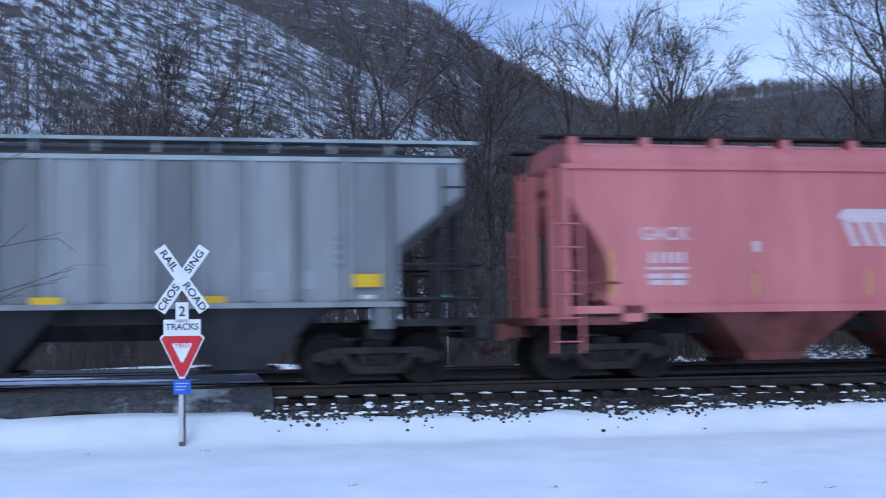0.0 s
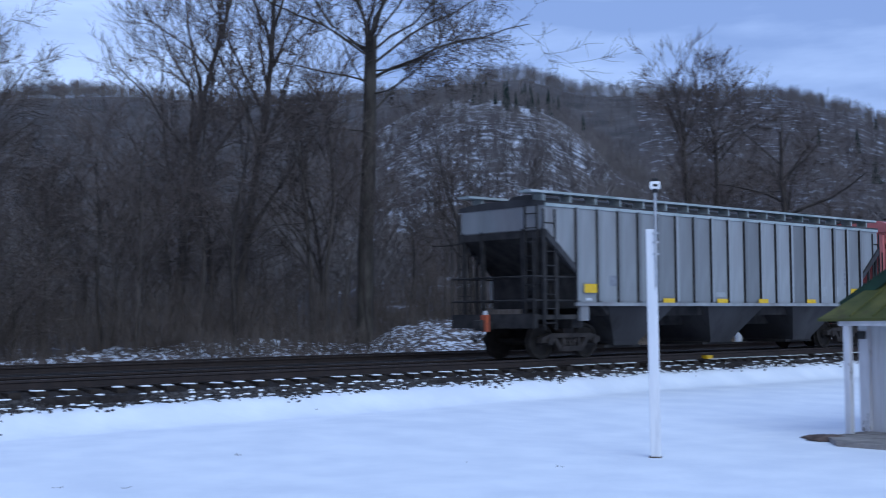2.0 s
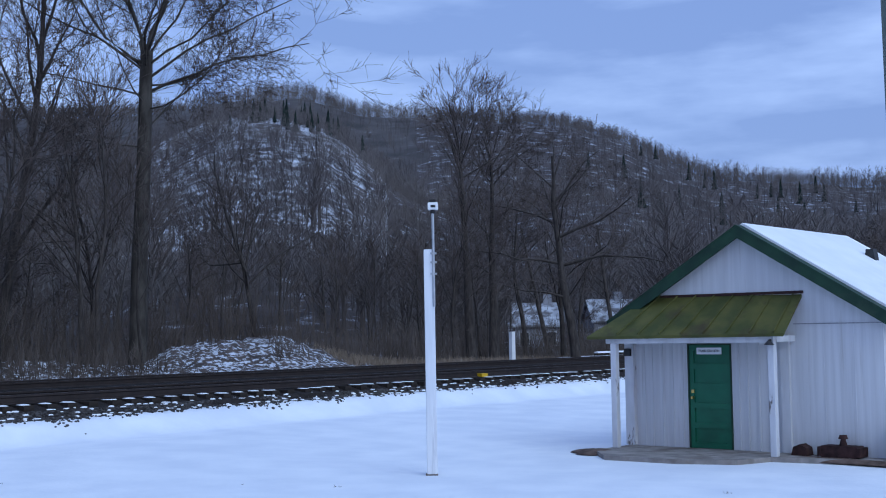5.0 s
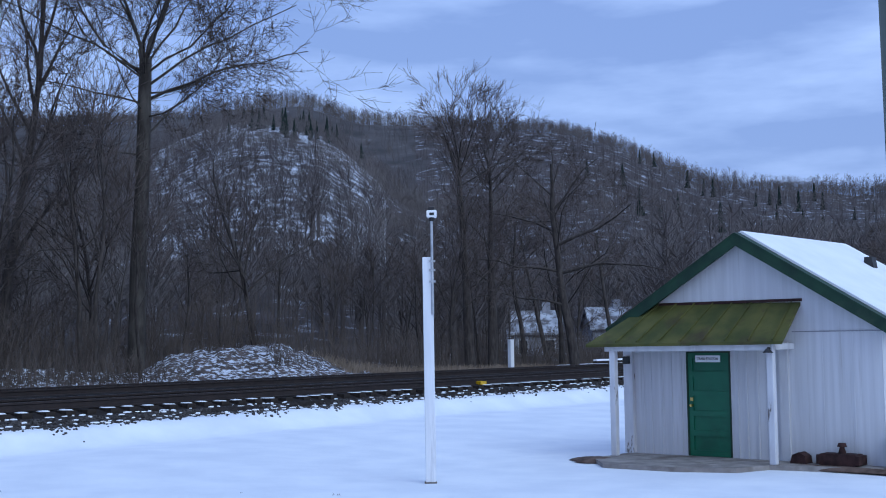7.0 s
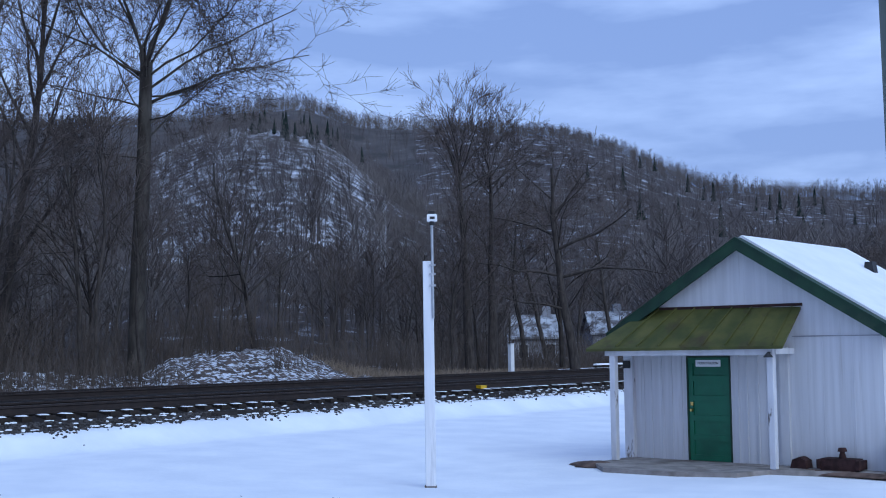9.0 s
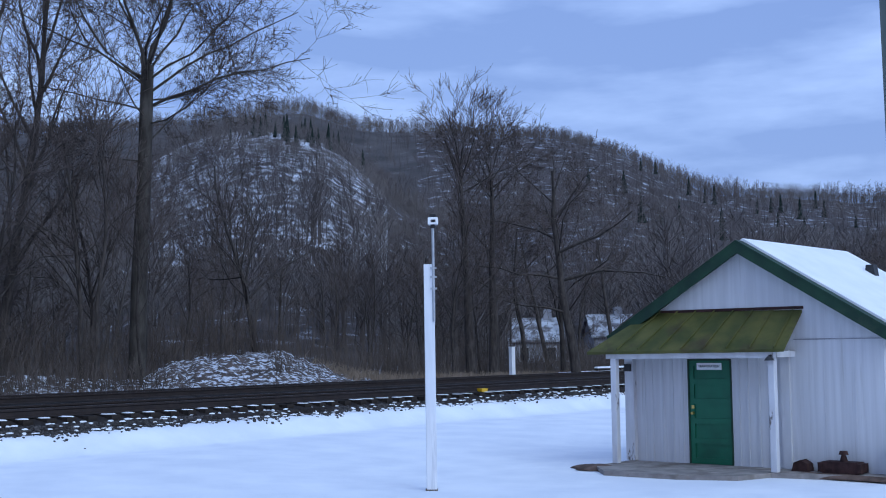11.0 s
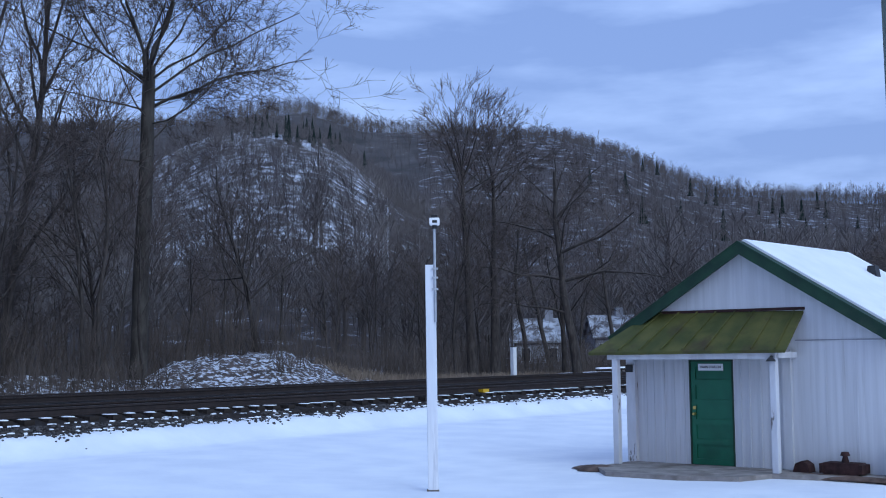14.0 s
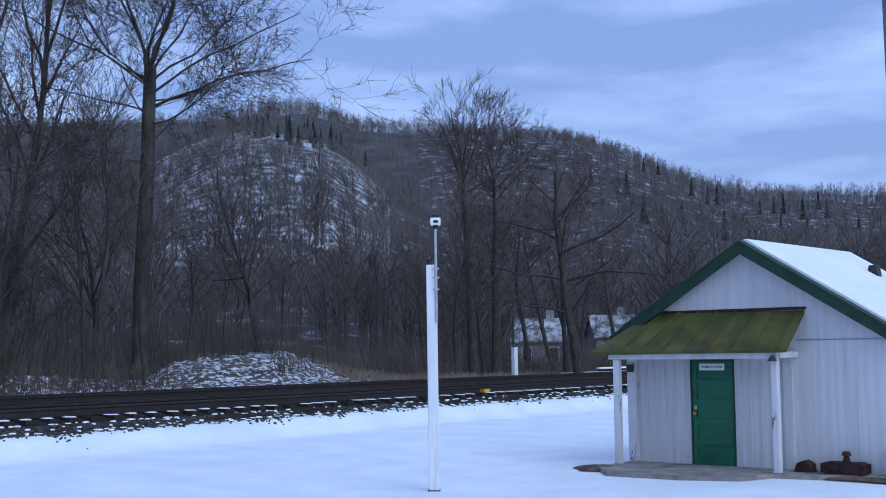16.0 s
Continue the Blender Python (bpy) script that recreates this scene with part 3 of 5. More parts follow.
def coupler(car, sgn, end, mat):
    sh = Shape()
    x0 = sgn * (end - 0.3)
    x1 = sgn * (end + 0.52)
    sh.box(min(x0, x1 - sgn * 0.3), -0.08, 0.78, max(x0, x1 - sgn * 0.3), 0.08, 0.98)
    sh.prism([(x1 - sgn * 0.32, 0.72), (x1, 0.76), (x1 + sgn * 0.02, 1.0), (x1 - sgn * 0.32, 1.04)], -0.16, 0.1)
    sh.tube((sgn * end, 0.25, 0.85), (sgn * (end + 0.35), 0.2, 0.45), 0.03, n=8)
    sh.tube((sgn * (end + 0.35), 0.2, 0.45), (sgn * (end + 0.6), 0.1, 0.6), 0.03, n=8)
    part("coupler", sh, mat, car, "dark steel knuckle coupler with a hanging air hose")


def body_section(half, zs):
    """Half cross-sections mirrored: (y, z) upwards on the near side."""
    return [(-y, z) for y, z in half] + [(y, z) for y, z in reversed(half)]


def make_grey_hopper():
    car = thing("hopper_car", "weathered grey ribbed covered hopper wagon with grimy hopper bays", "railway wagon")
    L, W = 8.25, 1.53
    # upper body: full-length side with slanted ends
    x_rib = 7.05
    pts = [(-L, 3.3), (-x_rib + 0.05, 2.3), (-x_rib + 0.05, 1.42), (x_rib - 0.05, 1.42), (x_rib - 0.05, 2.3), (L, 3.3), (L, 3.93), (-L, 3.93)]
    soften(part("body", Shape().prism(pts, -W, W), CAR_GREY, car, "grey painted steel body, streaked with dirt"), 0.02)
    # rounded eaves and low roof
    roof = [(-W - 0.03, 3.90), (-W - 0.03, 4.0), (-1.2, 4.05), (-0.6, 4.09), (0.6, 4.09), (1.2, 4.05), (W + 0.03, 4.0), (W + 0.03, 3.90)]
    # roof colour is darkened to paint in the shade below the running boards
    part("roof", Shape().prism_x(roof, -L - 0.02, L + 0.02), HOPPER_GRIME_SHADE, car, "dark roof sheet with the shade under the walkways painted in")
    # ribs
    rib = Shape().prism_x([(-0.03, 1.44), (0.0, 1.44), (0.0, 3.89), (-0.06, 3.89), (-0.075, 3.8), (-0.075, 1.5)], -0.055, 0.055).mesh("rib", CAR_GREY)
    n = 18
    gap = 2 * x_rib / (n - 1)
    panel = Shape().box(-gap / 2 + 0.04, -0.006, 1.46, gap / 2 - 0.04, 0, 3.9).mesh("side_panel", CAR_GREY)
    # dark strip on each rib's rear side: grime, with the rib's shadow painted in
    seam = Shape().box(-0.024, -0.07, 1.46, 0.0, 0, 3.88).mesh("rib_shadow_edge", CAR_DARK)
    for i in range(n - 1):
        x = -x_rib + gap * (i + 0.5)
        part("side_panel", panel, CAR_GREY, car, at=pose(x, -W, 0))
        part("side_panel", panel, CAR_GREY, car, at=pose(x, W, 0, 0, 0, 180))
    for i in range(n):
        part("rib_edge", seam, CAR_DARK, car, "dark rib edge, grime with the rib's shadow painted in", pose(-x_rib + gap * i - 0.056, -W, 0))
    for i in range(n):
        x = -x_rib + 2 * x_rib * i / (n - 1)
        part("rib", rib, CAR_GREY, car, at=pose(x, -W, 0))
        part("rib", rib, CAR_GREY, car, at=pose(x, W, 0, 0, 0, 180))
    for y in (-W, W):
        s = -1 if y < 0 else 1
        part("top_rail", Shape().box(-L, min(y, y + s * 0.04), 3.87, L, max(y, y + s * 0.04), 3.95), CAR_ROOF, car)
        part("side_sill", Shape().box(-x_rib - 0.1, min(y, y + s * 0.09), 1.36, x_rib + 0.1, max(y, y + s * 0.09), 1.45), CAR_GREY, car)
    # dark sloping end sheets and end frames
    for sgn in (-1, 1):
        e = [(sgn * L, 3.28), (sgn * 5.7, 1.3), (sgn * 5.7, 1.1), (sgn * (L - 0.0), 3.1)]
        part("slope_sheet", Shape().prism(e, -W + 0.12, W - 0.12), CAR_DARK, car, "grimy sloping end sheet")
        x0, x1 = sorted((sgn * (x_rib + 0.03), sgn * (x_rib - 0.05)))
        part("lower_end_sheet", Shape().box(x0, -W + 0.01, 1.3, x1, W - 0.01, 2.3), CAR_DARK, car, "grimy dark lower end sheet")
        # stiffening edge of the slanted side
        for y in (-W, W):
            m = Shape()
            m.prism([(sgn * L, 3.3), (sgn * (x_rib - 0.05), 2.3), (sgn * (x_rib - 0.05), 2.12), (sgn * (L), 3.1)], y - 0.05, y + 0.05)
            part("slant_flange", m, HOPPER_GRIME_SHADE, car)
        # end sill platform, corner posts
        fr = Shape()
        fr.box(min(sgn * 6.7, sgn * 8.6), -1.45, 1.02, max(sgn * 6.7, sgn * 8.6), 1.45, 1.14)
        fr.box(min(sgn * 8.5, sgn * 8.66), -1.5, 0.8, max(sgn * 8.5, sgn * 8.66), 1.5, 1.16)
        part("end_sill", fr, CAR_DARK, car, "dark end platform")
        for y in (-1.45, -0.75, 0.75, 1.45):
            part("end_post", Shape().box(sgn * 8.2 - 0.05, y - 0.05, 1.1, sgn * 8.2 + 0.05, y + 0.05, 3.35), CAR_DARK, car)
        for y in (-1.45, 1.45):
            part("side_post", Shape().box(sgn * 7.75 - 0.04, y - 0.04, 1.1, sgn * 7.75 + 0.04, y + 0.04, 2.9), CAR_DARK, car)
        for z in (1.5, 2.1):
            for y in (-1.5, 1.5):
                part("grab_rail", Shape().tube((sgn * 6.95, y, z), (sgn * 8.6, y, z), 0.025, n=6), CAR_DARK, car)
            part("grab_rail", Shape().tube((sgn * 8.62, -1.5, z), (sgn * 8.62, 1.5, z), 0.025, n=6), CAR_DARK, car)
        for y in (-1.5, 1.5):
            part("grab_rail", Shape().tube((sgn * 8.62, y, 0.9), (sgn * 8.62, y, 3.2), 0.025, n=6), CAR_DARK, car)
        part("ladder", ladder(sgn * 8.1, -W - 0.02, 0.75, 3.8, 0.42, 0.36), CAR_DARK, car, "narrow dark side ladder")
        part("ladder", ladder(sgn * 8.1, W + 0.02, 0.75, 3.8, 0.42, 0.36), CAR_DARK, car, "narrow dark side ladder")
        part("ladder", ladder(sgn * 8.3, sgn * 1.1, 1.0, 3.9, 0.42, 0.36, "y"), CAR_DARK, car, "narrow dark end ladder")
        tank = Shape().tube((sgn * 7.0, -0.7, 1.75), (sgn * 7.0, 0.3, 1.75), 0.24, n=14)
        part("brake_cylinder", tank, CAR_DARK, car)
        part("jacking_plate", Shape().prism([(sgn * 6.98, 1.4), (sgn * 6.66, 1.4), (sgn * 6.66, 0.98), (sgn * 6.98, 0.98)], -W - 0.05, -W + 0.05), CAR_GREY, car)
        part("bolster", Shape().box(sgn * 6.8 - 0.2, -1.3, 0.8, sgn * 6.8 + 0.2, 1.3, 1.05), CAR_DARK, car)
        add_truck(car, sgn * 6.8)
        coupler(car, sgn, 8.66, CAR_DARK)
    part("centre_sill", Shape().box(-8.5, -0.3, 0.82, 8.5, 0.3, 1.1), CAR_DARK, car)
    # hopper bays
    for cx in (-4.4, 0.0, 4.4):
        rings = [[(cx - 1.45, -W, 1.40), (cx + 1.45, -W, 1.40), (cx + 1.45, W, 1.40), (cx - 1.45, W, 1.40)],
                 [(cx - 0.55, -0.95, 0.42), (cx + 0.55, -0.95, 0.42), (cx + 0.55, 0.95, 0.42), (cx - 0.55, 0.95, 0.42)],
                 [(cx - 0.5, -0.9, 0.30), (cx + 0.5, -0.9, 0.30), (cx + 0.5, 0.9, 0.30), (cx - 0.5, 0.9, 0.30)]]
        hp = part("hopper_bay", Shape().loft(rings), HOPPER_GRIME_SHADE, car, "dirt-stained tapering hopper bay")
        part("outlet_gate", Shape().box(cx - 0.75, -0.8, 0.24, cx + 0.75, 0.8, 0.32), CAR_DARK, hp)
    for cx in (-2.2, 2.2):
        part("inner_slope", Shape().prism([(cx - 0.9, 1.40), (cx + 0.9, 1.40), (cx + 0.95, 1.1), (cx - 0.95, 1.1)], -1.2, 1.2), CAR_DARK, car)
    # running boards and hatch covers
    for y in (-1.12, 1.12):
        rb = Shape().box(-L - 0.3, y - 0.24, 4.23, L + 0.3, y + 0.2, 4.29)
        for x in np.arange(-8.0, 8.1, 1.0):
            rb.box(x - 0.03, y - 0.18, 4.0, x + 0.03, y + 0.18, 4.23)
        part("running_board", rb, CAR_ROOF, car, "pale grating walkway on brackets")
    for i in range(4):
        x0 = -7.5 + i * 3.75
        hc = Shape().prism_x([(-0.5, 4.03), (-0.52, 4.22), (-0.3, 4.3), (0.3, 4.3), (0.52, 4.22), (0.5, 4.03)], x0 + 0.05, x0 + 3.68)
        # dark hatch colour stands in for the shaded gap beneath the walkway
        part("hatch_cover", hc, HOPPER_GRIME_SHADE, car, "long hatch cover, dark to paint in the walkway gap's shade")
    # side markings
    for x in (-6.62, 6.55):
        part("reflector", Shape().box(x - 0.24, -W - 0.085, 1.7, x + 0.24, -W - 0.078, 1.93), YELLOW, car, "large yellow reflective sheet")
        part("data_plate", Shape().box(x - 0.1, -W - 0.012, 1.5, x + 0.12, -W - 0.004, 1.57), PALE_MARK, car)
    for x in (-3.35, -0.85, 1.25, 3.9):
        part("reflector", Shape().box(x - 0.25, -W - 0.085, 1.45, x + 0.25, -W - 0.078, 1.57), YELLOW, car, "small yellow reflective strip")
    part("stencil_patch", Shape().box(-5.78, -W - 0.012, 1.88, -5.38, -W - 0.004, 2.16), GREY_MARK, car, "illegible dark stencil block")
    for x in (4.75, 5.45):
        part("stencil_patch", Shape().box(x - 0.2, -W - 0.012, 1.68, x + 0.2, -W - 0.004, 1.98), FADED_MARK, car, "illegible pale stencil block")
    part("stencil_patch", Shape().box(-1.05, -W - 0.012, 1.62, -0.6, -W - 0.004, 1.76), FADED_MARK, car, "illegible pale stencil block")
    for k in range(4):
        part("text_bar", Shape().box(6.02, -W - 0.012, 2.5 - k * 0.16, 6.16, -W - 0.004, 2.6 - k * 0.16), GREY_MARK, car)
    # end-of-train marker on the rear coupler
    mk = part("end_marker", Shape().chamfer(-9.06, -0.22, 0.72, -8.93, -0.05, 1.15, 0.02), ORANGE, car, "orange end-of-train marker on the rear coupler")
    part("marker_lamp", Shape().tube((-9.0, -0.14, 1.15), (-9.0, -0.14, 1.25), 0.055, 0.04, 12), PALE_MARK, mk)
    return car


def make_red_hopper():
    car = thing("hopper_car", "faded red smooth-sided covered hopper wagon with white lettering", "railway wagon")
    L, W, C = 7.82, 1.55, 8.05
    # smooth side with a curved cut at each end
    arc = [(-L + 0.12, 3.27), (-C + 0.45, 3.0), (-C + 0.72, 2.7), (-C + 0.95, 2.3), (-C + 1.05, 1.9), (-C + 1.05, 1.62), (-C + 0.95, 1.45)]
    pts = arc + [(-C + 1.1, 1.24)] + [(C - 1.1, 1.24)] + [(-x, z) for x, z in reversed(arc)] + [(L - 0.12, 3.86), (-L + 0.12, 3.86)]
    soften(part("body", Shape().prism(pts, -W, W), PINK, car, "faded salmon-red smooth steel body"), 0.025)
    roof = [(-W + 0.02, 3.84), (-W + 0.05, 4.0), (-1.3, 4.25), (-0.6, 4.37), (0.6, 4.37), (1.3, 4.25), (W - 0.05, 4.0), (W - 0.02, 3.84)]
    part("roof", Shape().prism_x(roof, -L + 0.1, L - 0.1), PINK, car, "faded red roof curve")
    for y in (-W, W):
        s = -1 if y < 0 else 1
        part("eave_rail", Shape().box(-L, min(y, y + s * 0.05), 3.8, L, max(y, y + s * 0.05), 3.88), PINK, car)
        part("side_sill", Shape().box(-L + 0.1, min(y, y + s * 0.06), 1.2, L - 0.1, max(y, y + s * 0.06), 1.34), PINK, car)
    part("running_board", Shape().box(-L - 0.3, -1.35, 4.41, L + 0.3, -0.95, 4.45), CAR_DARK, car, "dark roof walkway")
    part("running_board", Shape().box(-L - 0.3, 0.95, 4.41, L + 0.3, 1.35, 4.45), CAR_DARK, car, "dark roof walkway")
    for x in np.arange(-7.6, 7.7, 1.38):
        for y in (-1.2, 1.2):
            part("bracket", Shape().box(x - 0.07, y - 0.18, 4.1, x + 0.07, y + 0.18, 4.41), PINK, car)
    for i in range(4):
        x0 = -7.2 + i * 3.6
        part("hatch_cover", Shape().prism_x([(-0.4, 4.28), (-0.4, 4.4), (-0.2, 4.46), (0.2, 4.46), (0.4, 4.4), (0.4, 4.28)], x0 + 0.1, x0 + 3.5), PINK, car)
    for sgn in (-1, 1):
        # dark red puts the shade behind the curved cut into the sheet's colour
        part("slope_sheet", Shape().prism([(sgn * (L - 0.1), 3.6), (sgn * (L - 0.1), 3.4), (sgn * 5.6, 1.2), (sgn * 5.6, 1.5)], -W + 0.1, W - 0.1), PINK_GRIME_SHADE, car, "grimy sloping end sheet, darkened for the recess's shade")
        part("end_panel", Shape().box(min(sgn * (L - 0.16), sgn * (L - 0.1)), -W + 0.05, 3.3, max(sgn * (L - 0.16), sgn * (L - 0.1)), W - 0.05, 4.0), PINK, car)
        for y in (-W + 0.06, -0.7, 0.7, W - 0.06):
            part("end_post", Shape().box(sgn * (L + 0.0) - 0.07, y - 0.06, 1.1, sgn * (L + 0.0) + 0.07, y + 0.06, 3.9), PINK, car)
        part("end_sill", Shape().box(min(sgn * 6.6, sgn * 8.35), -1.5, 1.0, max(sgn * 6.6, sgn * 8.35), 1.5, 1.14), PINK_GRIME_SHADE, car)
        for y in (-W - 0.02, W + 0.02):
            part("ladder", ladder(sgn * (C - 0.25), y, 0.5, 2.9, 0.52, 0.42), PINK, car, "faded red side ladder")
        part("ladder", ladder(sgn * (L + 0.12), -sgn * 1.1, 0.6, 4.0, 0.45, 0.38, "y"), PINK, car, "faded red end ladder")
        for y in (-W, W):
            part("grab_rail", Shape().tube((sgn * (L - 0.1), y, 1.75), (sgn * (L - 1.0), y, 1.75), 0.025, n=6), PINK_GRIME_SHADE, car)
            part("grab_rail", Shape().tube((sgn * (L + 0.12), y, 1.0), (sgn * (L + 0.12), y, 4.3), 0.03, n=6), PINK_GRIME_SHADE, car)
        bx = sgn * (C - 1.45)
        part("jacking_box", Shape().chamfer(bx - 0.2, -W - 0.06, 1.05, bx + 0.2, -W + 0.1, 1.36, 0.03), PINK, car, "faded red corner box")
        part("brake_tank", Shape().tube((sgn * (L - 0.8), -0.6, 1.4), (sgn * (L - 0.8), 0.6, 1.4), 0.2, n=14), CAR_DARK, car)
        add_truck(car, sgn * 6.9)
        coupler(car, sgn, 8.4, PINK_GRIME_SHADE)
    part("centre_sill", Shape().box(-8.2, -0.3, 0.82, 8.2, 0.3, 1.1), CAR_DARK, car)
    for cx in (-3.55, 0.0, 3.55):
        rings = [[(cx - 1.5, -W + 0.03, 1.26), (cx + 1.5, -W + 0.03, 1.26), (cx + 1.5, W - 0.03, 1.26), (cx - 1.5, W - 0.03, 1.26)],
                 [(cx - 0.6, -0.9, 0.45), (cx + 0.6, -0.9, 0.45), (cx + 0.6, 0.9, 0.45), (cx - 0.6, 0.9, 0.45)],
                 [(cx - 0.55, -0.85, 0.3), (cx + 0.55, -0.85, 0.3), (cx + 0.55, 0.85, 0.3), (cx - 0.55, 0.85, 0.3)]]
        hp = part("hopper_bay", Shape().loft(rings), PINK_GRIME_SHADE, car, "grimy red tapering hopper bay")
        part("outlet_gate", Shape().box(cx - 0.75, -0.8, 0.24, cx + 0.75, 0.8, 0.32), CAR_DARK, hp)
    # lettering
    words("GACK", 0.34, PALE, car, pose(-5.95, -W - 0.004, 2.62, 90, 0, 0), 1.0)
    for k, (x0, x1, h) in enumerate(((-6.3, -5.55, 0.2), (-6.35, -5.5, 0.05), (-6.35, -5.5, 0.09), (-6.3, -5.55, 0.09))):
        z = (2.1, 1.98, 1.82, 1.7)[k]
        n = (5, 1, 2, 2)[k]
        w = (x1 - x0) / n
        for j in range(n):
            part("text_bar", Shape().box(x0 + j * w + 0.035, -W - 0.008, z, x0 + (j + 1) * w - 0.035, -W - 0.003, z + h), PALE, car, "pale bar of an illegible number")
    part("stencil_patch", Shape().box(-4.25, -W - 0.008, 2.3, -4.13, -W - 0.003, 2.5), PALE, car)
    logo = part("emblem", Shape().prism([(-2.55, 2.95), (-2.4, 3.1), (-1.4, 3.1), (-1.25, 2.95), (-1.4, 2.85), (-2.4, 2.85)], -W - 0.008, -W - 0.003), PALE, car, "pale striped company emblem without lettering")
    for j in range(5):
        x = -2.45 + j * 0.28
        part("stripe", Shape().prism([(x, 2.85), (x + 0.14, 2.85), (x + 0.34, 2.4), (x + 0.18, 2.4)], -W - 0.008, -W - 0.003), PALE, logo)
    for x, z0, z1 in ((-6.98, 1.5, 2.35), (-4.22, 1.5, 1.9), (-1.95, 1.5, 2.0), (0.9, 1.5, 1.9), (3.6, 1.5, 1.9)):
        part("streak", Shape().box(x - 0.04, -W - 0.007, z0, x + 0.04, -W - 0.003, z1), RUSTY_YELLOW, car, "rust-yellow reflective strip")
    return car


GREY_CAR = make_grey_hopper()
RED_CAR = make_red_hopper()


# ---- small building with a porch ----
SHED = Matrix(((0.178, 0.984, 0, 17.2), (-0.984, 0.178, 0, 16.0), (0, 0, 1, 0), (0, 0, 0, 1)))


def make_shed():
    sh = thing("shed", "small white board-sided shed with green trim and a snowy gable roof", "shed", SHED)
    a0, a1, ap, pk, ev, dp = 0.0, 4.84, 2.42, 3.87, 2.42, 4.3
    # front gable wall with the door's opening
    d0, d1, dz0, dz1 = 1.25, 2.12, 0.09, 1.94
    t = 0.12
    w = Shape()
    w.prism([(a0, 0.0), (d0, 0.0), (d0, ev + (d0 - a0) / (ap - a0) * (pk - ev)), (a0, ev)], 0, t)
    w.prism([(d0, dz1), (d1, dz1), (d1, ev + (d1 - a0) / (ap - a0) * (pk - ev)), (d0, ev + (d0 - a0) / (ap - a0) * (pk - ev))], 0, t)
    w.prism([(d1, 0.0), (a1, 0.0), (a1, ev), (ap, pk), (d1, ev + (d1 - a0) / (ap - a0) * (pk - ev))], 0, t)
    part("front_wall", w, SIDING, sh, "white painted gable wall, streaked below the eaves")
    for a in (a0, a1 - t):
        part("side_wall", Shape().box(a, t, 0, a + t, dp, ev), WHITE_PAINT, sh)
    part("back_wall", Shape().prism([(a0 + t, 0), (a1 - t, 0), (a1 - t, ev), (ap, pk - 0.05), (a0 + t, ev)], dp - t, dp), WHITE_PAINT, sh)
    part("floor", Shape().box(a0 + t, t, 0.0, a1 - t, dp - t, 0.09), CONCRETE, sh)
    # board-and-batten strips under the porch
    bt = Shape().box(-0.018, -0.014, 0.09, 0.018, 0, 2.05).mesh("batten", WHITE_PAINT)
    for a in (0.34, 0.5, 0.72, 0.93, 1.13, 2.25, 2.42, 2.63, 2.83, 3.03):
        part("batten", bt, WHITE_PAINT, sh, at=pose(a, 0, 0))
    part("wall_seam", Shape().box(3.3, -0.012, 2.255, 4.84, 0, 2.272), HOUSE_WALL, sh)
    for a in (3.82, 4.35):
        part("wall_seam", Shape().box(a - 0.008, -0.006, 0.1, a + 0.008, 0, 2.24), WHITE_PAINT, sh)
    part("corner_board", Shape().box(3.06, -0.05, 0.09, 3.22, 0, 2.1), WHITE_PAINT, sh)
    part("corner_board", soft_box(-0.03, -0.09, 0.09, 0.16, -0.0, 2.05), PEELED, sh, "rough corner board with peeling white paint")
    # green door of horizontal panels
    door = part("door", Shape().box(d0 + 0.03, 0.032, dz0, d1 - 0.03, 0.075, dz1 - 0.03), GREEN_DOOR, sh, "green painted panelled door, closed")
    for z in (dz0, 0.44, 0.79, 1.14, 1.49, dz1 - 0.13):
        part("door_rail", Shape().box(d0 + 0.115, 0.004, z, d1 - 0.115, 0.03, z + 0.1), GREEN_DOOR, door)
    for x in (d0 + 0.03, d1 - 0.115):
        part("door_stile", Shape().box(x, 0.004, dz0, x + 0.085, 0.03, dz1 - 0.03), GREEN_DOOR, door)
    part("door_frame", Shape().box(d0, -0.015, dz0, d0 + 0.03, 0.1, dz1).box(d1 - 0.03, -0.015, dz0, d1, 0.1, dz1).box(d0, -0.015, dz1 - 0.03, d1, 0.1, dz1), GREEN_TRIM, sh, "dark green door frame")
    part("door_knob", Shape().tube((d0 + 0.09, 0.004, 0.98), (d0 + 0.09, -0.05, 0.98), 0.03, 0.024, 10), BRASS, door, "brass door knob")
    part("lock_plate", Shape().box(d0 + 0.06, -0.002, 1.06, d0 + 0.115, 0.004, 1.12), BRASS, door)
    sg = part("door_sign", Shape().chamfer(1.44, -0.012, 1.75, 1.93, 0.003, 1.87, 0.004), WHITE_SIGN, door, "small white sign reading TRAIN STATION")
    words("TRAIN STATION", 0.062, BLACK, sg, pose(1.685, -0.014, 1.81, 90, 0, 0), 0.92)
    # main roof
    sl = (pk - ev) / (ap - a0)
    ov = 0.28

    def roof_poly(side, top, th):
        e = (a0 - ov) if side < 0 else (a1 + ov)
        ze = ev - sl * ov
        return [(e, ze + top), (ap, pk + top), (ap, pk + top + th), (e, ze + top + th)]
    for side in (-1, 1):
        part("roof_plane", Shape().prism(roof_poly(side, 0.0, 0.1), -0.22, dp + 0.2), GREEN_TRIM, sh, "green metal roof plane")
        part("roof_snow", Shape().prism([(x, z + (0.0 if i < 2 else 0.0)) for i, (x, z) in enumerate(roof_poly(side, 0.104, 0.07))], -0.02, dp + 0.12), ROOF_SNOW, sh, "smooth snow lying on the roof")
        part("barge_board", Shape().prism(roof_poly(side, -0.1, 0.2), -0.27, -0.22), GREEN_TRIM, sh, "dark green barge board")
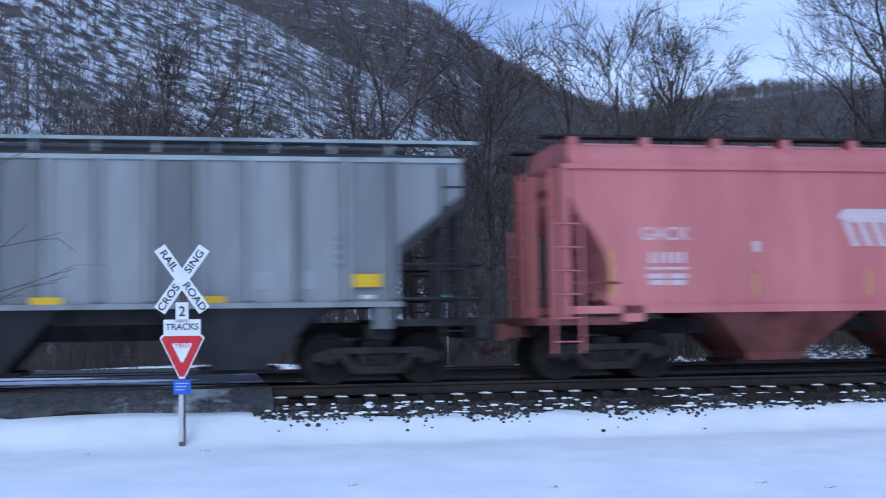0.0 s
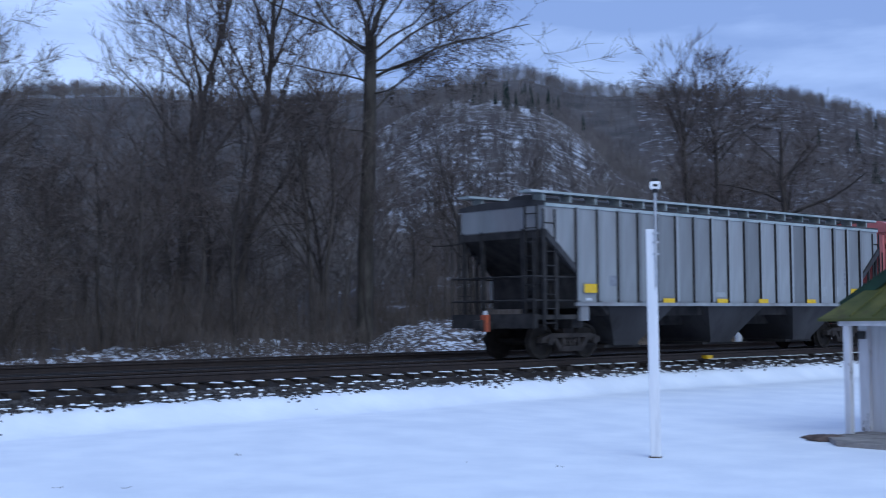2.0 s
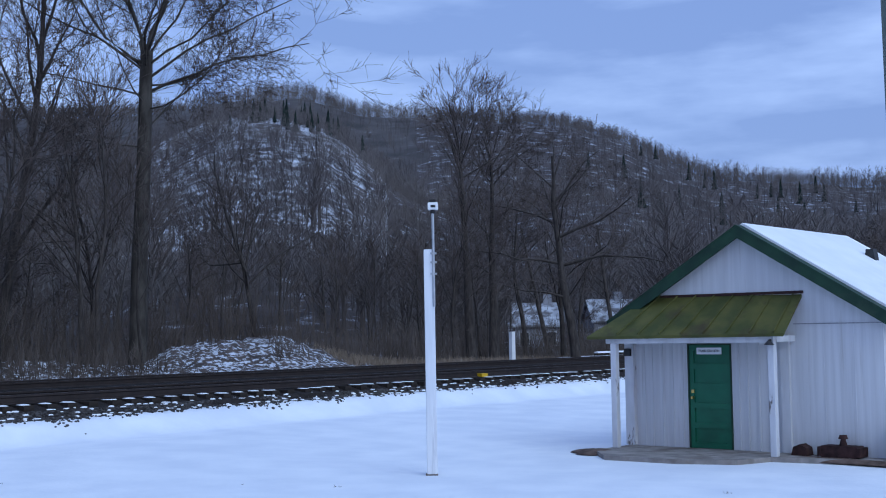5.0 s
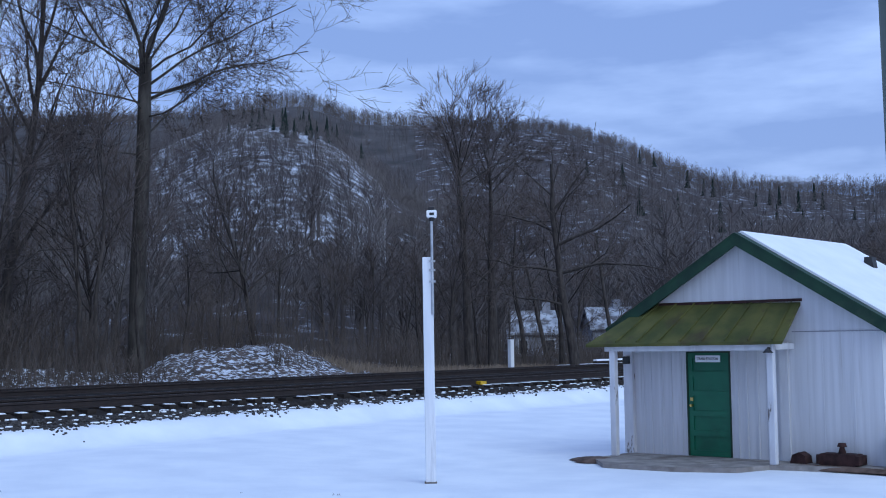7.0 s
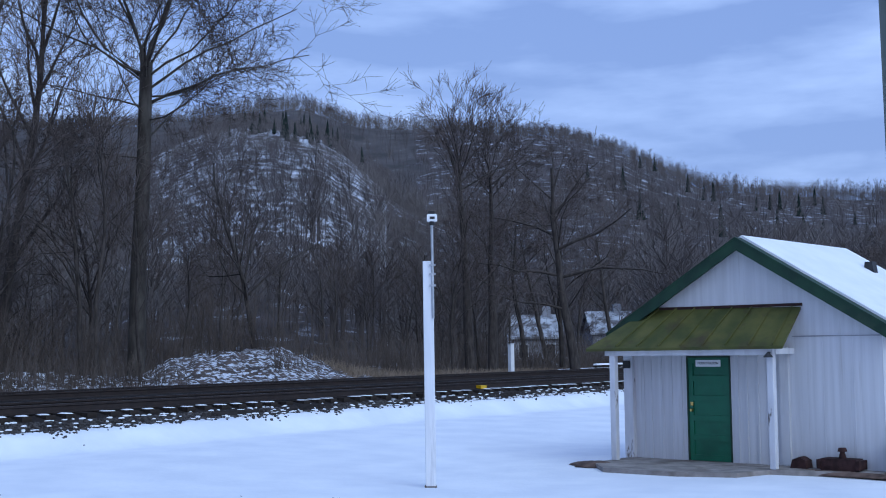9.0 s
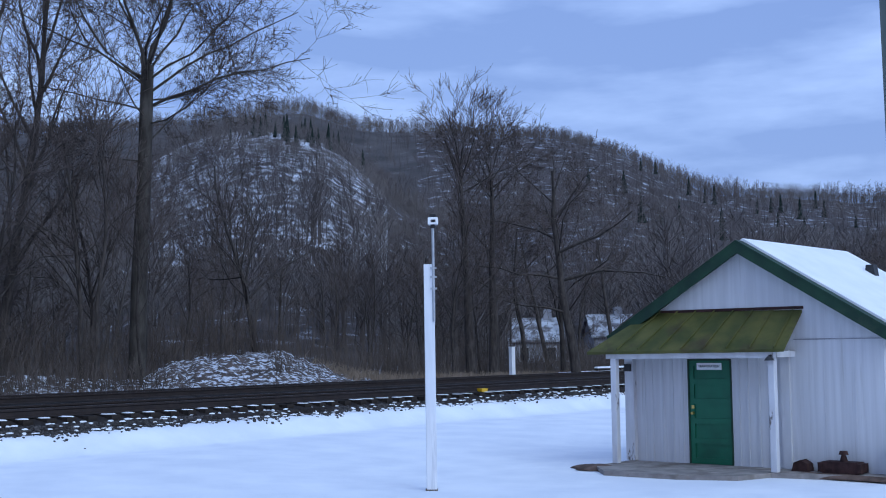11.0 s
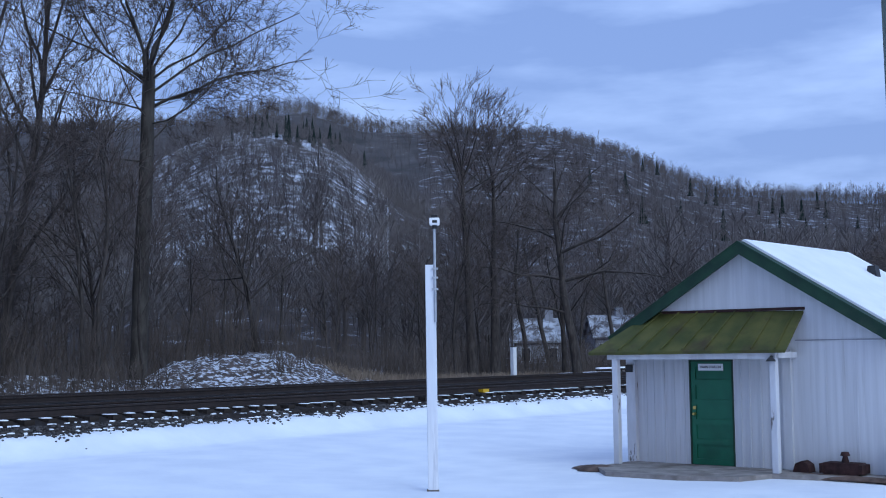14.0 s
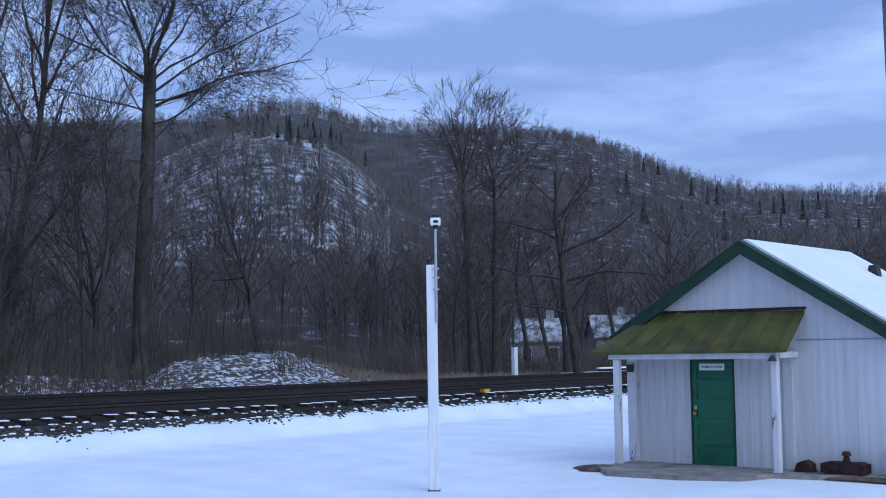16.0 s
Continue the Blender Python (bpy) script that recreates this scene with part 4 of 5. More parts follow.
        part("roof_edge", Shape().prism(roof_poly(side, 0.1, 0.03), -0.28, -0.04), GREEN_TRIM, sh)
    part("roof_vent", Shape().prism([(-0.11, -0.12), (0.11, -0.12), (0.07, 0.13), (-0.07, 0.13)], -0.1, 0.1), BLACK, sh, "dark roof vent", pose(3.28, 3.5, ev + sl * (a1 - 3.28) + 0.2))
    # porch: hipped metal awning, beam, posts, slab
    aw = Shape()
    th = 0.05
    vs = [(0.5, -0.01, 2.80), (3.47, -0.01, 2.76), (3.52, -0.85, 2.11), (-0.34, -0.85, 2.09), (-0.34, -0.01, 2.09)]
    vs += [(x, y, z - th) for x, y, z in vs]
    aw.add(vs, [(0, 1, 2, 3), (0, 3, 4), (5, 8, 7, 6), (5, 9, 8), (3, 2, 7, 8), (4, 3, 8, 9), (2, 1, 6, 7), (1, 0, 5, 6), (0, 4, 9, 5)])
    awn = part("awning", aw, MOSSY_TIN, sh, "moss-green standing-seam metal awning")
    for k in range(8):
        f = (k + 0.6) / 8
        xt, xb = 0.5 + 2.97 * f, -0.34 + 3.86 * (0.1 + 0.9 * f)
        part("seam", Shape().add([(xt - 0.012, -0.012, 2.80), (xt + 0.012, -0.012, 2.80), (xb + 0.012, -0.85, 2.12), (xb - 0.012, -0.85, 2.12),
                                  (xt - 0.012, -0.012, 2.83 - 0.005 * k), (xt + 0.012, -0.012, 2.83 - 0.005 * k), (xb + 0.012, -0.85, 2.15), (xb - 0.012, -0.85, 2.15)],
                                 [(0, 3, 2, 1), (4, 5, 6, 7), (0, 1, 5, 4), (1, 2, 6, 5), (2, 3, 7, 6), (3, 0, 4, 7)]), MOSSY_TIN, awn)
    part("flashing", Shape().prism_x([(-0.03, 2.775), (-0.012, 2.775), (-0.012, 2.825), (-0.025, 2.82)], 0.46, 3.5), RUST, awn)
    part("porch_beam", Shape().box(0.02, -0.78, 1.96, 3.3, -0.68, 2.09), WHITE_PAINT, sh, "white porch beam")
    for a in (0.02, 3.24):
        part("porch_joist", Shape().box(a, -0.68, 1.97, a + 0.08, 0.0, 2.07), WHITE_PAINT, sh)
    for a in (0.17, 3.25):
        soften(part("porch_post", Shape().box(a - 0.058, -0.78, 0.09, a + 0.058, -0.664, 1.96), PEELED, sh, "square porch post with flaking white paint"), 0.012)
    lamp = part("porch_lamp", Shape().tube((3.27, -0.86, 1.92), (3.27, -0.86, 1.99), 0.09, 0.03, 12), BLACK, sh, "small black porch lamp")
    part("lamp_arm", Shape().tube((3.27, -0.79, 2.0), (3.27, -0.87, 2.0), 0.015, n=6), BLACK, lamp)
    bx = part("meter_box", Shape().chamfer(-0.02, -0.13, 1.72, 0.12, -0.09, 1.86, 0.008), BLACK, sh, "small black box on the corner board")
    part("notice", Shape().box(-0.02, -0.1, 1.9, 0.14, -0.092, 2.0), PALE_MARK, sh)
    return sh


def soft_box(x0, y0, z0, x1, y1, z1):
    return Shape().chamfer(x0, y0, z0, x1, y1, z1, 0.01)


make_shed()
slab = Shape()
slab.add([(x, y, z) for z in (-0.2, 0.085) for x, y in ((0.05, -1.25), (0.75, -2.0), (2.1, -1.95), (3.0, -1.55), (3.2, -0.8), (4.9, -0.3), (4.9, -0.003), (0.02, -0.003))],
         [tuple(range(7, -1, -1)), tuple(range(8, 16))] + [(i, (i + 1) % 8, (i + 1) % 8 + 8, i + 8) for i in range(8)])
solid("porch_slab", slab, CONCRETE, "worn grey concrete slab in front of the shed", "concrete slab", SHED, kind="structure")
solid("bare_ground", lumpy(0.5, 0.34, 0.08, 21), EARTH, "bare brown earth at the slab's corner", "earth", SHED @ pose(0.08, -1.2, 0.02), kind="structure", smooth=True)
solid("bare_ground", lumpy(1.4, 0.16, 0.07, 22), EARTH, "bare brown earth along the shed wall", "earth", SHED @ pose(4.1, -0.42, 0.02), kind="structure", smooth=True)


def make_iron():
    g = thing("rusted_machine_part", "dark rusted iron drum with a capstan stem beside the shed", "scrap iron", SHED @ pose(4.17, -0.2, 0.085))
    part("drum", Shape().chamfer(-0.33, -0.14, 0.0, 0.33, 0.14, 0.19, 0.04), RUST, g)
    part("stem", Shape().tube((0.02, 0, 0.18), (0.02, 0, 0.3), 0.07, 0.035, 12), RUST, g)
    part("cap", Shape().tube((0.02, 0, 0.3), (0.02, 0, 0.36), 0.08, 0.06, 12), RUST, g)
    for x in (-0.36, 0.3):
        part("flange", Shape().box(x, -0.16, 0.02, x + 0.06, 0.16, 0.17), RUST, g)
    b = thing("rusted_machine_part", "small dark rusted iron lump by the porch post", "scrap iron", SHED @ pose(3.47, -0.2, 0.085))
    part("casting", Shape().prism([(-0.14, 0), (0.15, 0), (0.13, 0.13), (0.02, 0.19), (-0.1, 0.14)], -0.12, 0.12), RUST, b)
    k = thing("barrel", "dark blue-black barrel at the shed's corner", "barrel", SHED @ pose(5.08, -0.12, 0.0))
    sh = Shape()
    for z0, z1, r in ((0.0, 0.02, 0.165), (0.02, 0.27, 0.155), (0.27, 0.3, 0.168), (0.3, 0.55, 0.155), (0.55, 0.58, 0.168)):
        sh.tube((0, 0, z0), (0, 0, z1), r, n=18)
    part("barrel_body", sh, BLACK, k)


make_iron()


# ---- posts in the yard ----
def make_white_pole():
    x, y = 11.99, 15.34
    p = thing("white_pole", "square white wooden pole with a pipe and a small camera box", "pole", pose(x, y, 0, 0, -0.2, -38))
    soften(part("mast", Shape().box(-0.072, -0.08, -0.2, 0.092, 0.08, 3.5), POLE_WHITE, p, "white painted timber mast"), 0.012)
    part("pipe", Shape().tube((0.08, -0.09, 2.6), (0.08, -0.09, 4.1), 0.022, n=10), GALVANISED, p, "thin galvanised pipe strapped to the mast")
    for z in (3.1, 3.28, 3.42):
        part("strap", Shape().box(0.03, -0.115, z, 0.13, -0.07, z + 0.03), GALVANISED, p)
    head = part("camera_box", Shape().chamfer(0.005, -0.17, 4.12, 0.165, 0.0, 4.23, 0.015), WHITE_SIGN, p, "small white camera housing")
    part("lens", Shape().box(0.05, -0.178, 4.15, 0.125, -0.17, 4.19), BLACK, head)
    part("bracket", Shape().tube((0.085, -0.09, 4.06), (0.085, -0.09, 4.13), 0.05, 0.035, 10), BLACK, p)
    part("sensor", Shape().chamfer(0.03, -0.14, 4.23, 0.13, -0.02, 4.28, 0.012), BLACK, head)
    part("foot_plate", Shape().box(-0.09, -0.09, -0.05, 0.1, 0.09, 0.012), POST_WOOD, p)


make_white_pole()
up = Shape()
up.loft([[(0.25 * k * math.cos(a), 0.25 * k * math.sin(a), z) for a in np.linspace(0, 2 * math.pi, 28, endpoint=False)] for z, k in ((-0.3, 1.02), (4, 0.98), (9, 0.9))])
solid("utility_pole", up, UTIL_POLE, "thick grey-green utility pole in the snow", "utility pole", pose(2.862, 1.433, 0, -0.45, -0.23, 0), smooth=True)

mp = thing("marker_post", "short white marker post beside the far track", "post", pose(37.0, 41.4, 0.62))
part("post", Shape().chamfer(-0.1, -0.1, -0.2, 0.1, 0.1, 1.62, 0.02), WHITE_SIGN, mp)
part("post_cap", Shape().box(-0.11, -0.11, 1.62, 0.11, 0.11, 1.66), WHITE_SIGN, mp)

gs = thing("street_sign", "green street name sign on a thin steel post by the crossing", "street sign", on_track(6.75, 34.5, 0.6))
part("post", Shape().tube((0, 0, -0.3), (0, 0, 2.3), 0.03, n=8), GALVANISED, gs)
part("blade", Shape().chamfer(-0.36, -0.012, 2.2, 0.36, 0.012, 2.36, 0.008), GREEN_SIGN, gs, "green sign blade with an illegible pale bar")
part("text_bar", Shape().box(-0.26, -0.016, 2.25, 0.26, -0.012, 2.31), PALE_MARK, gs)

pile = random.Random(3)
plank = Shape().chamfer(-2.6, -0.12, 0, 2.6, 0.12, 0.14, 0.01).mesh("timber", TIE)
psnow = Shape().prism_x([(-0.13, 0.142), (0.13, 0.142), (0.1, 0.21), (0, 0.23), (-0.1, 0.21)], -2.6, 2.6).mesh("snow_strip", ROOF_SNOW)
for s, d, z in ((59.0, 33.4, 0.75), (58.4, 33.9, 0.75), (59.5, 33.65, 0.97), (56.5, 33.2, 0.75), (55.8, 33.7, 0.75), (61.5, 33.9, 0.8)):
    b = thing("stacked_timber", "old railway timber with snow on top", "timber", on_track(s, d, z, pile.uniform(-2, 2)), "timber stack")
    part("timber", plank, TIE, b)
    part("snow_strip", psnow, ROOF_SNOW, b, "line of snow")


# ---- track fittings, tufts, overhanging twigs ----
for s_at, d_at, mat, label in ((30.4, 21.95, YELLOW, "small yellow box clamped beside the rail"), (18.2, 23.6, RUSTY_YELLOW, "rusty yellow box clamped beside the rail")):
    bx = thing("rail_box", label, "track fitting", on_track(s_at, d_at, RAIL_Z - 0.18), "track fittings")
    part("case", Shape().chamfer(-0.15, -0.09, 0, 0.15, 0.09, 0.09, 0.015), mat, bx)
    part("lid", Shape().box(-0.16, -0.1, 0.09, 0.16, 0.1, 0.1), mat, bx)


def make_tufts():
    sh, rng = Shape(), random.Random(31)
    for i in range(34):
        az, dist = rng.uniform(-60, 22), rng.uniform(7, 20)
        x, y = -math.sin(radians(az)) * dist, math.cos(radians(az)) * dist
        if 16.0 < x < 22 and 11 < y < 18:
            continue
        z = height(x, y)
        for k in range(rng.randrange(3, 8)):
            b = Vector((x + rng.gauss(0, 0.03), y + rng.gauss(0, 0.03), z - 0.01))
            sh.tube(b, b + Vector((rng.gauss(0, 0.03), rng.gauss(0, 0.03), rng.uniform(0.015, 0.04))), 0.006, 0.002, 3, False)
    return solid("grass_tufts", sh, BRUSH, "few dry grass tips poking through the snow", "grass", kind="stuff")


make_tufts()


def make_yard_tree():
    az, dist = radians(28.5), 9.0
    t = thing("bare_tree", "young bare tree with thin twigs reaching over the yard", "tree", pose(-math.sin(az) * dist, math.cos(az) * dist, 0, 0, 0, 28.5), "bare trees")
    wood, fine, rng = Shape(), Shape(), random.Random(2)
    pts = [Vector((0, 0, -0.2)), Vector((0.02, 0, 1.5)), Vector((-0.03, 0.02, 3.0)), Vector((0.0, 0.0, 4.6))]
    for k in range(3):
        wood.tube(pts[k], pts[k + 1], 0.07 - 0.015 * k, 0.055 - 0.015 * k, 8)
    for z, reach, rise in ((2.2, 1.35, 0.25), (2.35, 1.3, 0.55), (1.9, 1.25, 0.5), (2.8, 1.1, 0.6), (3.3, 1.0, 0.7), (2.5, -1.2, 0.6), (3.0, -1.0, 0.5)):
        p = Vector((0, 0, z))
        d = Vector((reach, rng.uniform(-0.2, 0.2), rise)).normalized()
        n = 7
        for i in range(n):
            q = p + d * abs(reach) * 1.15 / n
            r = 0.014 * (1 - i / (n + 1))
            fine.tube(p, q, r, r * 0.85, 4, False)
            if i > 1:
                e = (d + Vector((0.1, rng.gauss(0, 0.4), rng.gauss(0, 0.5)))).normalized()
                fine.tube(q, q + e * rng.uniform(0.12, 0.35), r * 0.55, 0.002, 3, False)
            d = (d + Vector((0, rng.gauss(0, 0.1), rng.gauss(0, 0.12)))).normalized()
            p = q
    part("trunk", wood, BARK, t)
    part("crown", fine, TWIG, t, "bare twigs")


make_yard_tree()


# ---- background houses ----
def make_house(az, dist, w, dp, wall, rise, z, label, turn=0):
    x, y = -math.sin(radians(az)) * dist, math.cos(radians(az)) * dist
    h = thing("house", label, "house", pose(x, y, z, 0, 0, az + turn))
    part("wall", Shape().prism_x([(0, -2), (dp, -2), (dp, wall), (dp / 2, wall + rise), (0, wall)], -w / 2, w / 2), HOUSE_WALL, h, "pale siding")
    for sgn in (-1, 1):
        y0, y1 = (-0.3, dp / 2) if sgn < 0 else (dp + 0.3, dp / 2)
        zz = wall - 0.3 * rise / (dp / 2)
        rf = part("roof", Shape().prism_x([(y0, zz + 0.02), (y1, wall + rise + 0.02), (y1, wall + rise + 0.2), (y0, zz + 0.2)], -w / 2 - 0.3, w / 2 + 0.3), THIN_SNOW, h, "roof slope under thin snow")
    part("chimney", Shape().box(w * 0.12, dp / 2 - 0.4, wall, w * 0.12 + 0.8, dp / 2 + 0.4, wall + rise + 1.0), HOUSE_WALL, h)
    for k in (-0.3, 0.28):
        wd = part("window", Shape().box(w * k - 0.5, -0.05, 1.2, w * k + 0.5, 0.0, 2.6), WHITE_PAINT, h)
        part("pane", Shape().box(w * k - 0.4, -0.07, 1.3, w * k + 0.4, -0.05, 2.5), GLASS, wd)
    return h


make_house(-43.0, 118, 4.4, 6, 3.2, 2.0, -0.2, "pale house with a snowy roof behind bare trees")
make_house(-46.5, 135, 4.6, 6, 3.3, 2.2, 0.2, "second pale house with a snowy roof behind the trees", 12)


# ---- trees ----
def grow(seed, tall, girth, fork, spread, limbs, order=4, lean=0.0, droop=0.0, twig=0.012, dense=1.0, up_pull=0.25, reach=1.0, stem=0.07, thin=1.0, seeds=0.0, taper=0.75, curl=0.22, sub=1.0, boughs=None):
    """A bare tree: trunk and limbs as one mesh, twigs as another."""
    rng = random.Random(seed)
    wood, fine = Shape(), Shape()

    def bough(p, d, length, r, level):
        n = max(2, int(length / (0.55 if level > 1 else 0.9)))
        n = min(n, 9)
        step = length / n
        pts = [(p.copy(), r)]
        for i in range(n):
            wob = stem if level == 0 else curl
            d = (d + Vector((rng.gauss(0, wob), rng.gauss(0, wob), rng.gauss(0, wob) + (up_pull - droop * level) * 0.12))).normalized()
            p = p + d * step
            pts.append((p.copy(), max(twig * 0.6, r * (1 - (taper if level == 0 else 0.75) * (i + 1) / n))))
        sides = 9 if level == 0 else (6 if level == 1 else (4 if level == 2 else 3))
        sh = wood if level < 2 else fine
        rings = []
        for i, (q, rr) in enumerate(pts):
            dd = (pts[min(i + 1, n)][0] - pts[max(i - 1, 0)][0]).normalized()
            a = dd.orthogonal().normalized()
            b = dd.cross(a)
            rings.append([q + (a * math.cos(2 * math.pi * k / sides) + b * math.sin(2 * math.pi * k / sides)) * rr for k in range(sides)])
        sh.loft(rings, False)
        if level + 1 >= order:
            if rng.random() < seeds:
                q = pts[-1][0]
                k = 0.024
                fine.add([q + Vector(o) * k for o in ((1, 0, -0.4), (-0.5, 0.9, -0.4), (-0.5, -0.9, -0.4), (0, 0, 1))], [(0, 2, 1), (0, 1, 3), (1, 2, 3), (2, 0, 3)])
            return
        if level == 0 and boughs:
            for z0, bearing, rise, ln, rr in boughs:
                f = min(0.999, (z0 + 0.4) / tall)
                i = min(n - 1, int(f * n))
                q = pts[i][0].lerp(pts[i + 1][0], f * n - i)
                a, e = radians(bearing), radians(rise)
                bough(q, Vector((math.cos(a) * math.cos(e), math.sin(a) * math.cos(e), math.sin(e))), ln, rr, 1)
            return
        kids = int((limbs if level == 0 else (7 if level == 1 else 6)) * dense)
        for k in range(kids):
            f = rng.uniform(fork, 1.0) if level == 0 else rng.uniform(0.25, 1.0)
            i = min(n - 1, int(f * n))
            q = pts[i][0].lerp(pts[i + 1][0], f * n - i)
            rr = pts[i][1] * rng.uniform(0.3, 0.52) * (thin if level == 0 else 1)
            ax = (pts[i + 1][0] - pts[i][0]).normalized()
            side = ax.orthogonal().normalized()
            side.rotate(Matrix.Rotation(rng.uniform(0, 2 * math.pi), 3, ax))
            ang = radians(rng.uniform(spread * 0.6, spread * 1.25))
            nd = (ax * math.cos(ang) + side * math.sin(ang)).normalized()
            ln = (reach * tall * rng.uniform(0.28, 0.45) * (1.25 - 0.6 * (f - fork) / max(0.01, 1 - fork)) if level == 0 else length * sub * rng.uniform(0.35, 0.62))
            bough(q, nd, ln, max(rr, twig), level + 1)

    bough(Vector((0, 0, -0.4)), Vector((lean, 0, 1)).normalized(), tall, girth, 0)
    return wood, fine


def make_tree(name, label, m, bark, **kw):
    t = thing(name, label, "tree", m, "bare trees")
    wood, fine = grow(**kw)
    part("trunk", wood, bark, t, smooth=True)
    part("crown", fine, TWIG, t, "bare twigs")
    return t


def put(az, dist, scale=1.0, turn=0.0, sink=0.0):
    x, y = -math.sin(radians(az)) * dist, math.cos(radians(az)) * dist
    return pose(x, y, height(x, y) - sink, 0, 0, turn) @ Matrix.Diagonal((scale, scale, scale, 1))


def fan(seed, n, low, high, rise, length, radius):
    """Boughs all round a stem: height, bearing, rise, length and girth; the higher ones steeper and shorter."""
    rng, rows = random.Random(seed), []
    for i in range(n):
        f = (i + rng.uniform(0.2, 0.8)) / n
        rows.append((low + (high - low) * f, (i * 137.5 + rng.uniform(-25, 25)) % 360, rise[0] + (rise[1] - rise[0]) * f + rng.uniform(-8, 8),
                     (length[0] + (length[1] - length[0]) * f) * rng.uniform(0.8, 1.2), radius * rng.uniform(0.7, 1.1) * (1 - 0.35 * f)))
    return rows


# the large sycamore: a straight trunk that forks high up; its boughs as height, bearing, rise, length, girth
SYCAMORE = [(11.4, 20, 82, 7.0, 0.15), (11.2, 172, 66, 7.0, 0.11), (10.9, 195, 46, 8.0, 0.085), (10.0, 8, 36, 7.0, 0.09), (10.5, 350, 20, 6.5, 0.08), (8.6, 20, 34, 3.4, 0.065),
            (11.1, 183, 26, 7.0, 0.07), (9.9, 165, 14, 5.8, 0.055), (11.3, 35, 50, 7.0, 0.08), (10.7, 85, 38, 6.0, 0.075), (10.9, 268, 36, 6.0, 0.075), (9.6, 228, 12, 5.0, 0.05),
            (9.4, 318, 10, 5.4, 0.05), (11.4, 300, 62, 6.5, 0.085), (8.0, 176, -6, 3.2, 0.045), (11.5, 125, 58, 6.5, 0.085), (10.3, 20, 8, 5.3, 0.055), (11.0, 335, 32, 6.2, 0.07), (10.8, 210, 30, 6.5, 0.06)]
make_tree("bare_tree", "tall bare sycamore with a pale wide-spreading crown", put(-24.75, 47, turn=-24.75), PALE_BARK,
          seed=14, tall=12.0, girth=0.34, fork=0.54, spread=52, limbs=0, order=5, twig=0.01, dense=1.45, up_pull=0.3, stem=0.02, lean=0.03, taper=0.32, curl=0.17, sub=0.86, seeds=0.35, boughs=[(z, b, e, n, 0.68 * r) for z, b, e, n, r in SYCAMORE])
make_tree("bare_tree", "tall bare tree with several upright stems", put(-18.6, 50), BARK,
          seed=23, tall=16.5, girth=0.24, fork=0.4, spread=30, limbs=0, order=5, twig=0.009, dense=1.0, sub=0.95, up_pull=0.6, curl=0.15, boughs=fan(3, 13, 4.5, 15, (58, 68), (7.0, 3.0), 0.1))
make_tree("bare_tree", "tall bare tree with several upright stems", put(-16.3, 52), BARK,
          seed=31, tall=17.0, girth=0.24, fork=0.3, spread=32, limbs=0, order=5, twig=0.009, dense=1.0, sub=0.95, up_pull=0.6, curl=0.15, boughs=fan(5, 13, 4.5, 15.5, (52, 66), (7.5, 3.2), 0.1))
make_tree("bare_tree", "round-crowned bare tree above the woods", put(-7.6, 62), BARK,
          seed=41, tall=13.6, girth=0.26, fork=0.42, spread=42, limbs=0, order=5, twig=0.01, dense=1.0, up_pull=0.45, curl=0.17, boughs=fan(7, 17, 6.5, 13, (32, 66), (5.2, 3.0), 0.09))
make_tree("bare_tree", "slim bare tree above the woods", put(-2.6, 66), BARK,
          seed=43, tall=15.0, girth=0.16, fork=0.45, spread=36, limbs=11, order=4, twig=0.014, up_pull=0.5)
# two close stems that share one fan-shaped crown
make_tree("bare_tree", "tall bare tree with a fan-shaped crown behind the tracks", put(-39.95, 63, turn=-40), BARK,
          seed=53, tall=11.4, girth=0.3, fork=0.5, spread=34, limbs=0, order=5, twig=0.011, dense=0.85, up_pull=0.35, curl=0.13, stem=0.03,
          boughs=fan(11, 9, 4.0, 9, (36, 50), (3.0, 2.5), 0.055) + fan(13, 14, 9.6, 11.3, (34, 72), (3.4, 3.0), 0.06))
make_tree("bare_tree", "tall bare tree with a fan-shaped crown behind the tracks", put(-40.95, 64, turn=-40), BARK,
          seed=59, tall=11.0, girth=0.3, fork=0.5, spread=34, limbs=0, order=5, twig=0.011, dense=0.85, up_pull=0.35, curl=0.13, stem=0.03,
          boughs=fan(17, 9, 3.6, 9, (36, 50), (3.0, 2.5), 0.055) + fan(19, 12, 9.2, 10.8, (34, 70), (3.3, 2.8), 0.06))
CROOKED = [(8.0, 5, 48, 3.6, 0.07), (6.3, 350, 30, 4.4, 0.09), (4.9, 355, 12, 5.2, 0.09), (5.0, 182, 28, 4.2, 0.08), (7.0, 178, 42, 3.6, 0.07), (8.8, 165, 62, 2.6, 0.05), (9.2, 25, 60, 2.6, 0.05),
           (3.3, 190, 14, 3.4, 0.07), (6.8, 90, 40, 3.5, 0.06), (6.0, 270, 35, 3.5, 0.06), (9.6, 200, 70, 2.0, 0.04), (7.6, 300, 45, 3.0, 0.05)]
make_tree("bare_tree", "crooked bare tree with drooping lower boughs", put(-44.75, 62, turn=-44.7), BARK,
          seed=61, tall=10.8, girth=0.28, fork=0.25, spread=52, limbs=0, order=5, twig=0.011, dense=0.9, up_pull=0.1, curl=0.22, taper=0.8, boughs=CROOKED)
make_tree("bare_tree", "bare tree with a dark slender trunk", put(-30.1, 53), BARK,
          seed=71, tall=10.0, girth=0.13, fork=0.3, spread=42, limbs=13, order=4, twig=0.012)
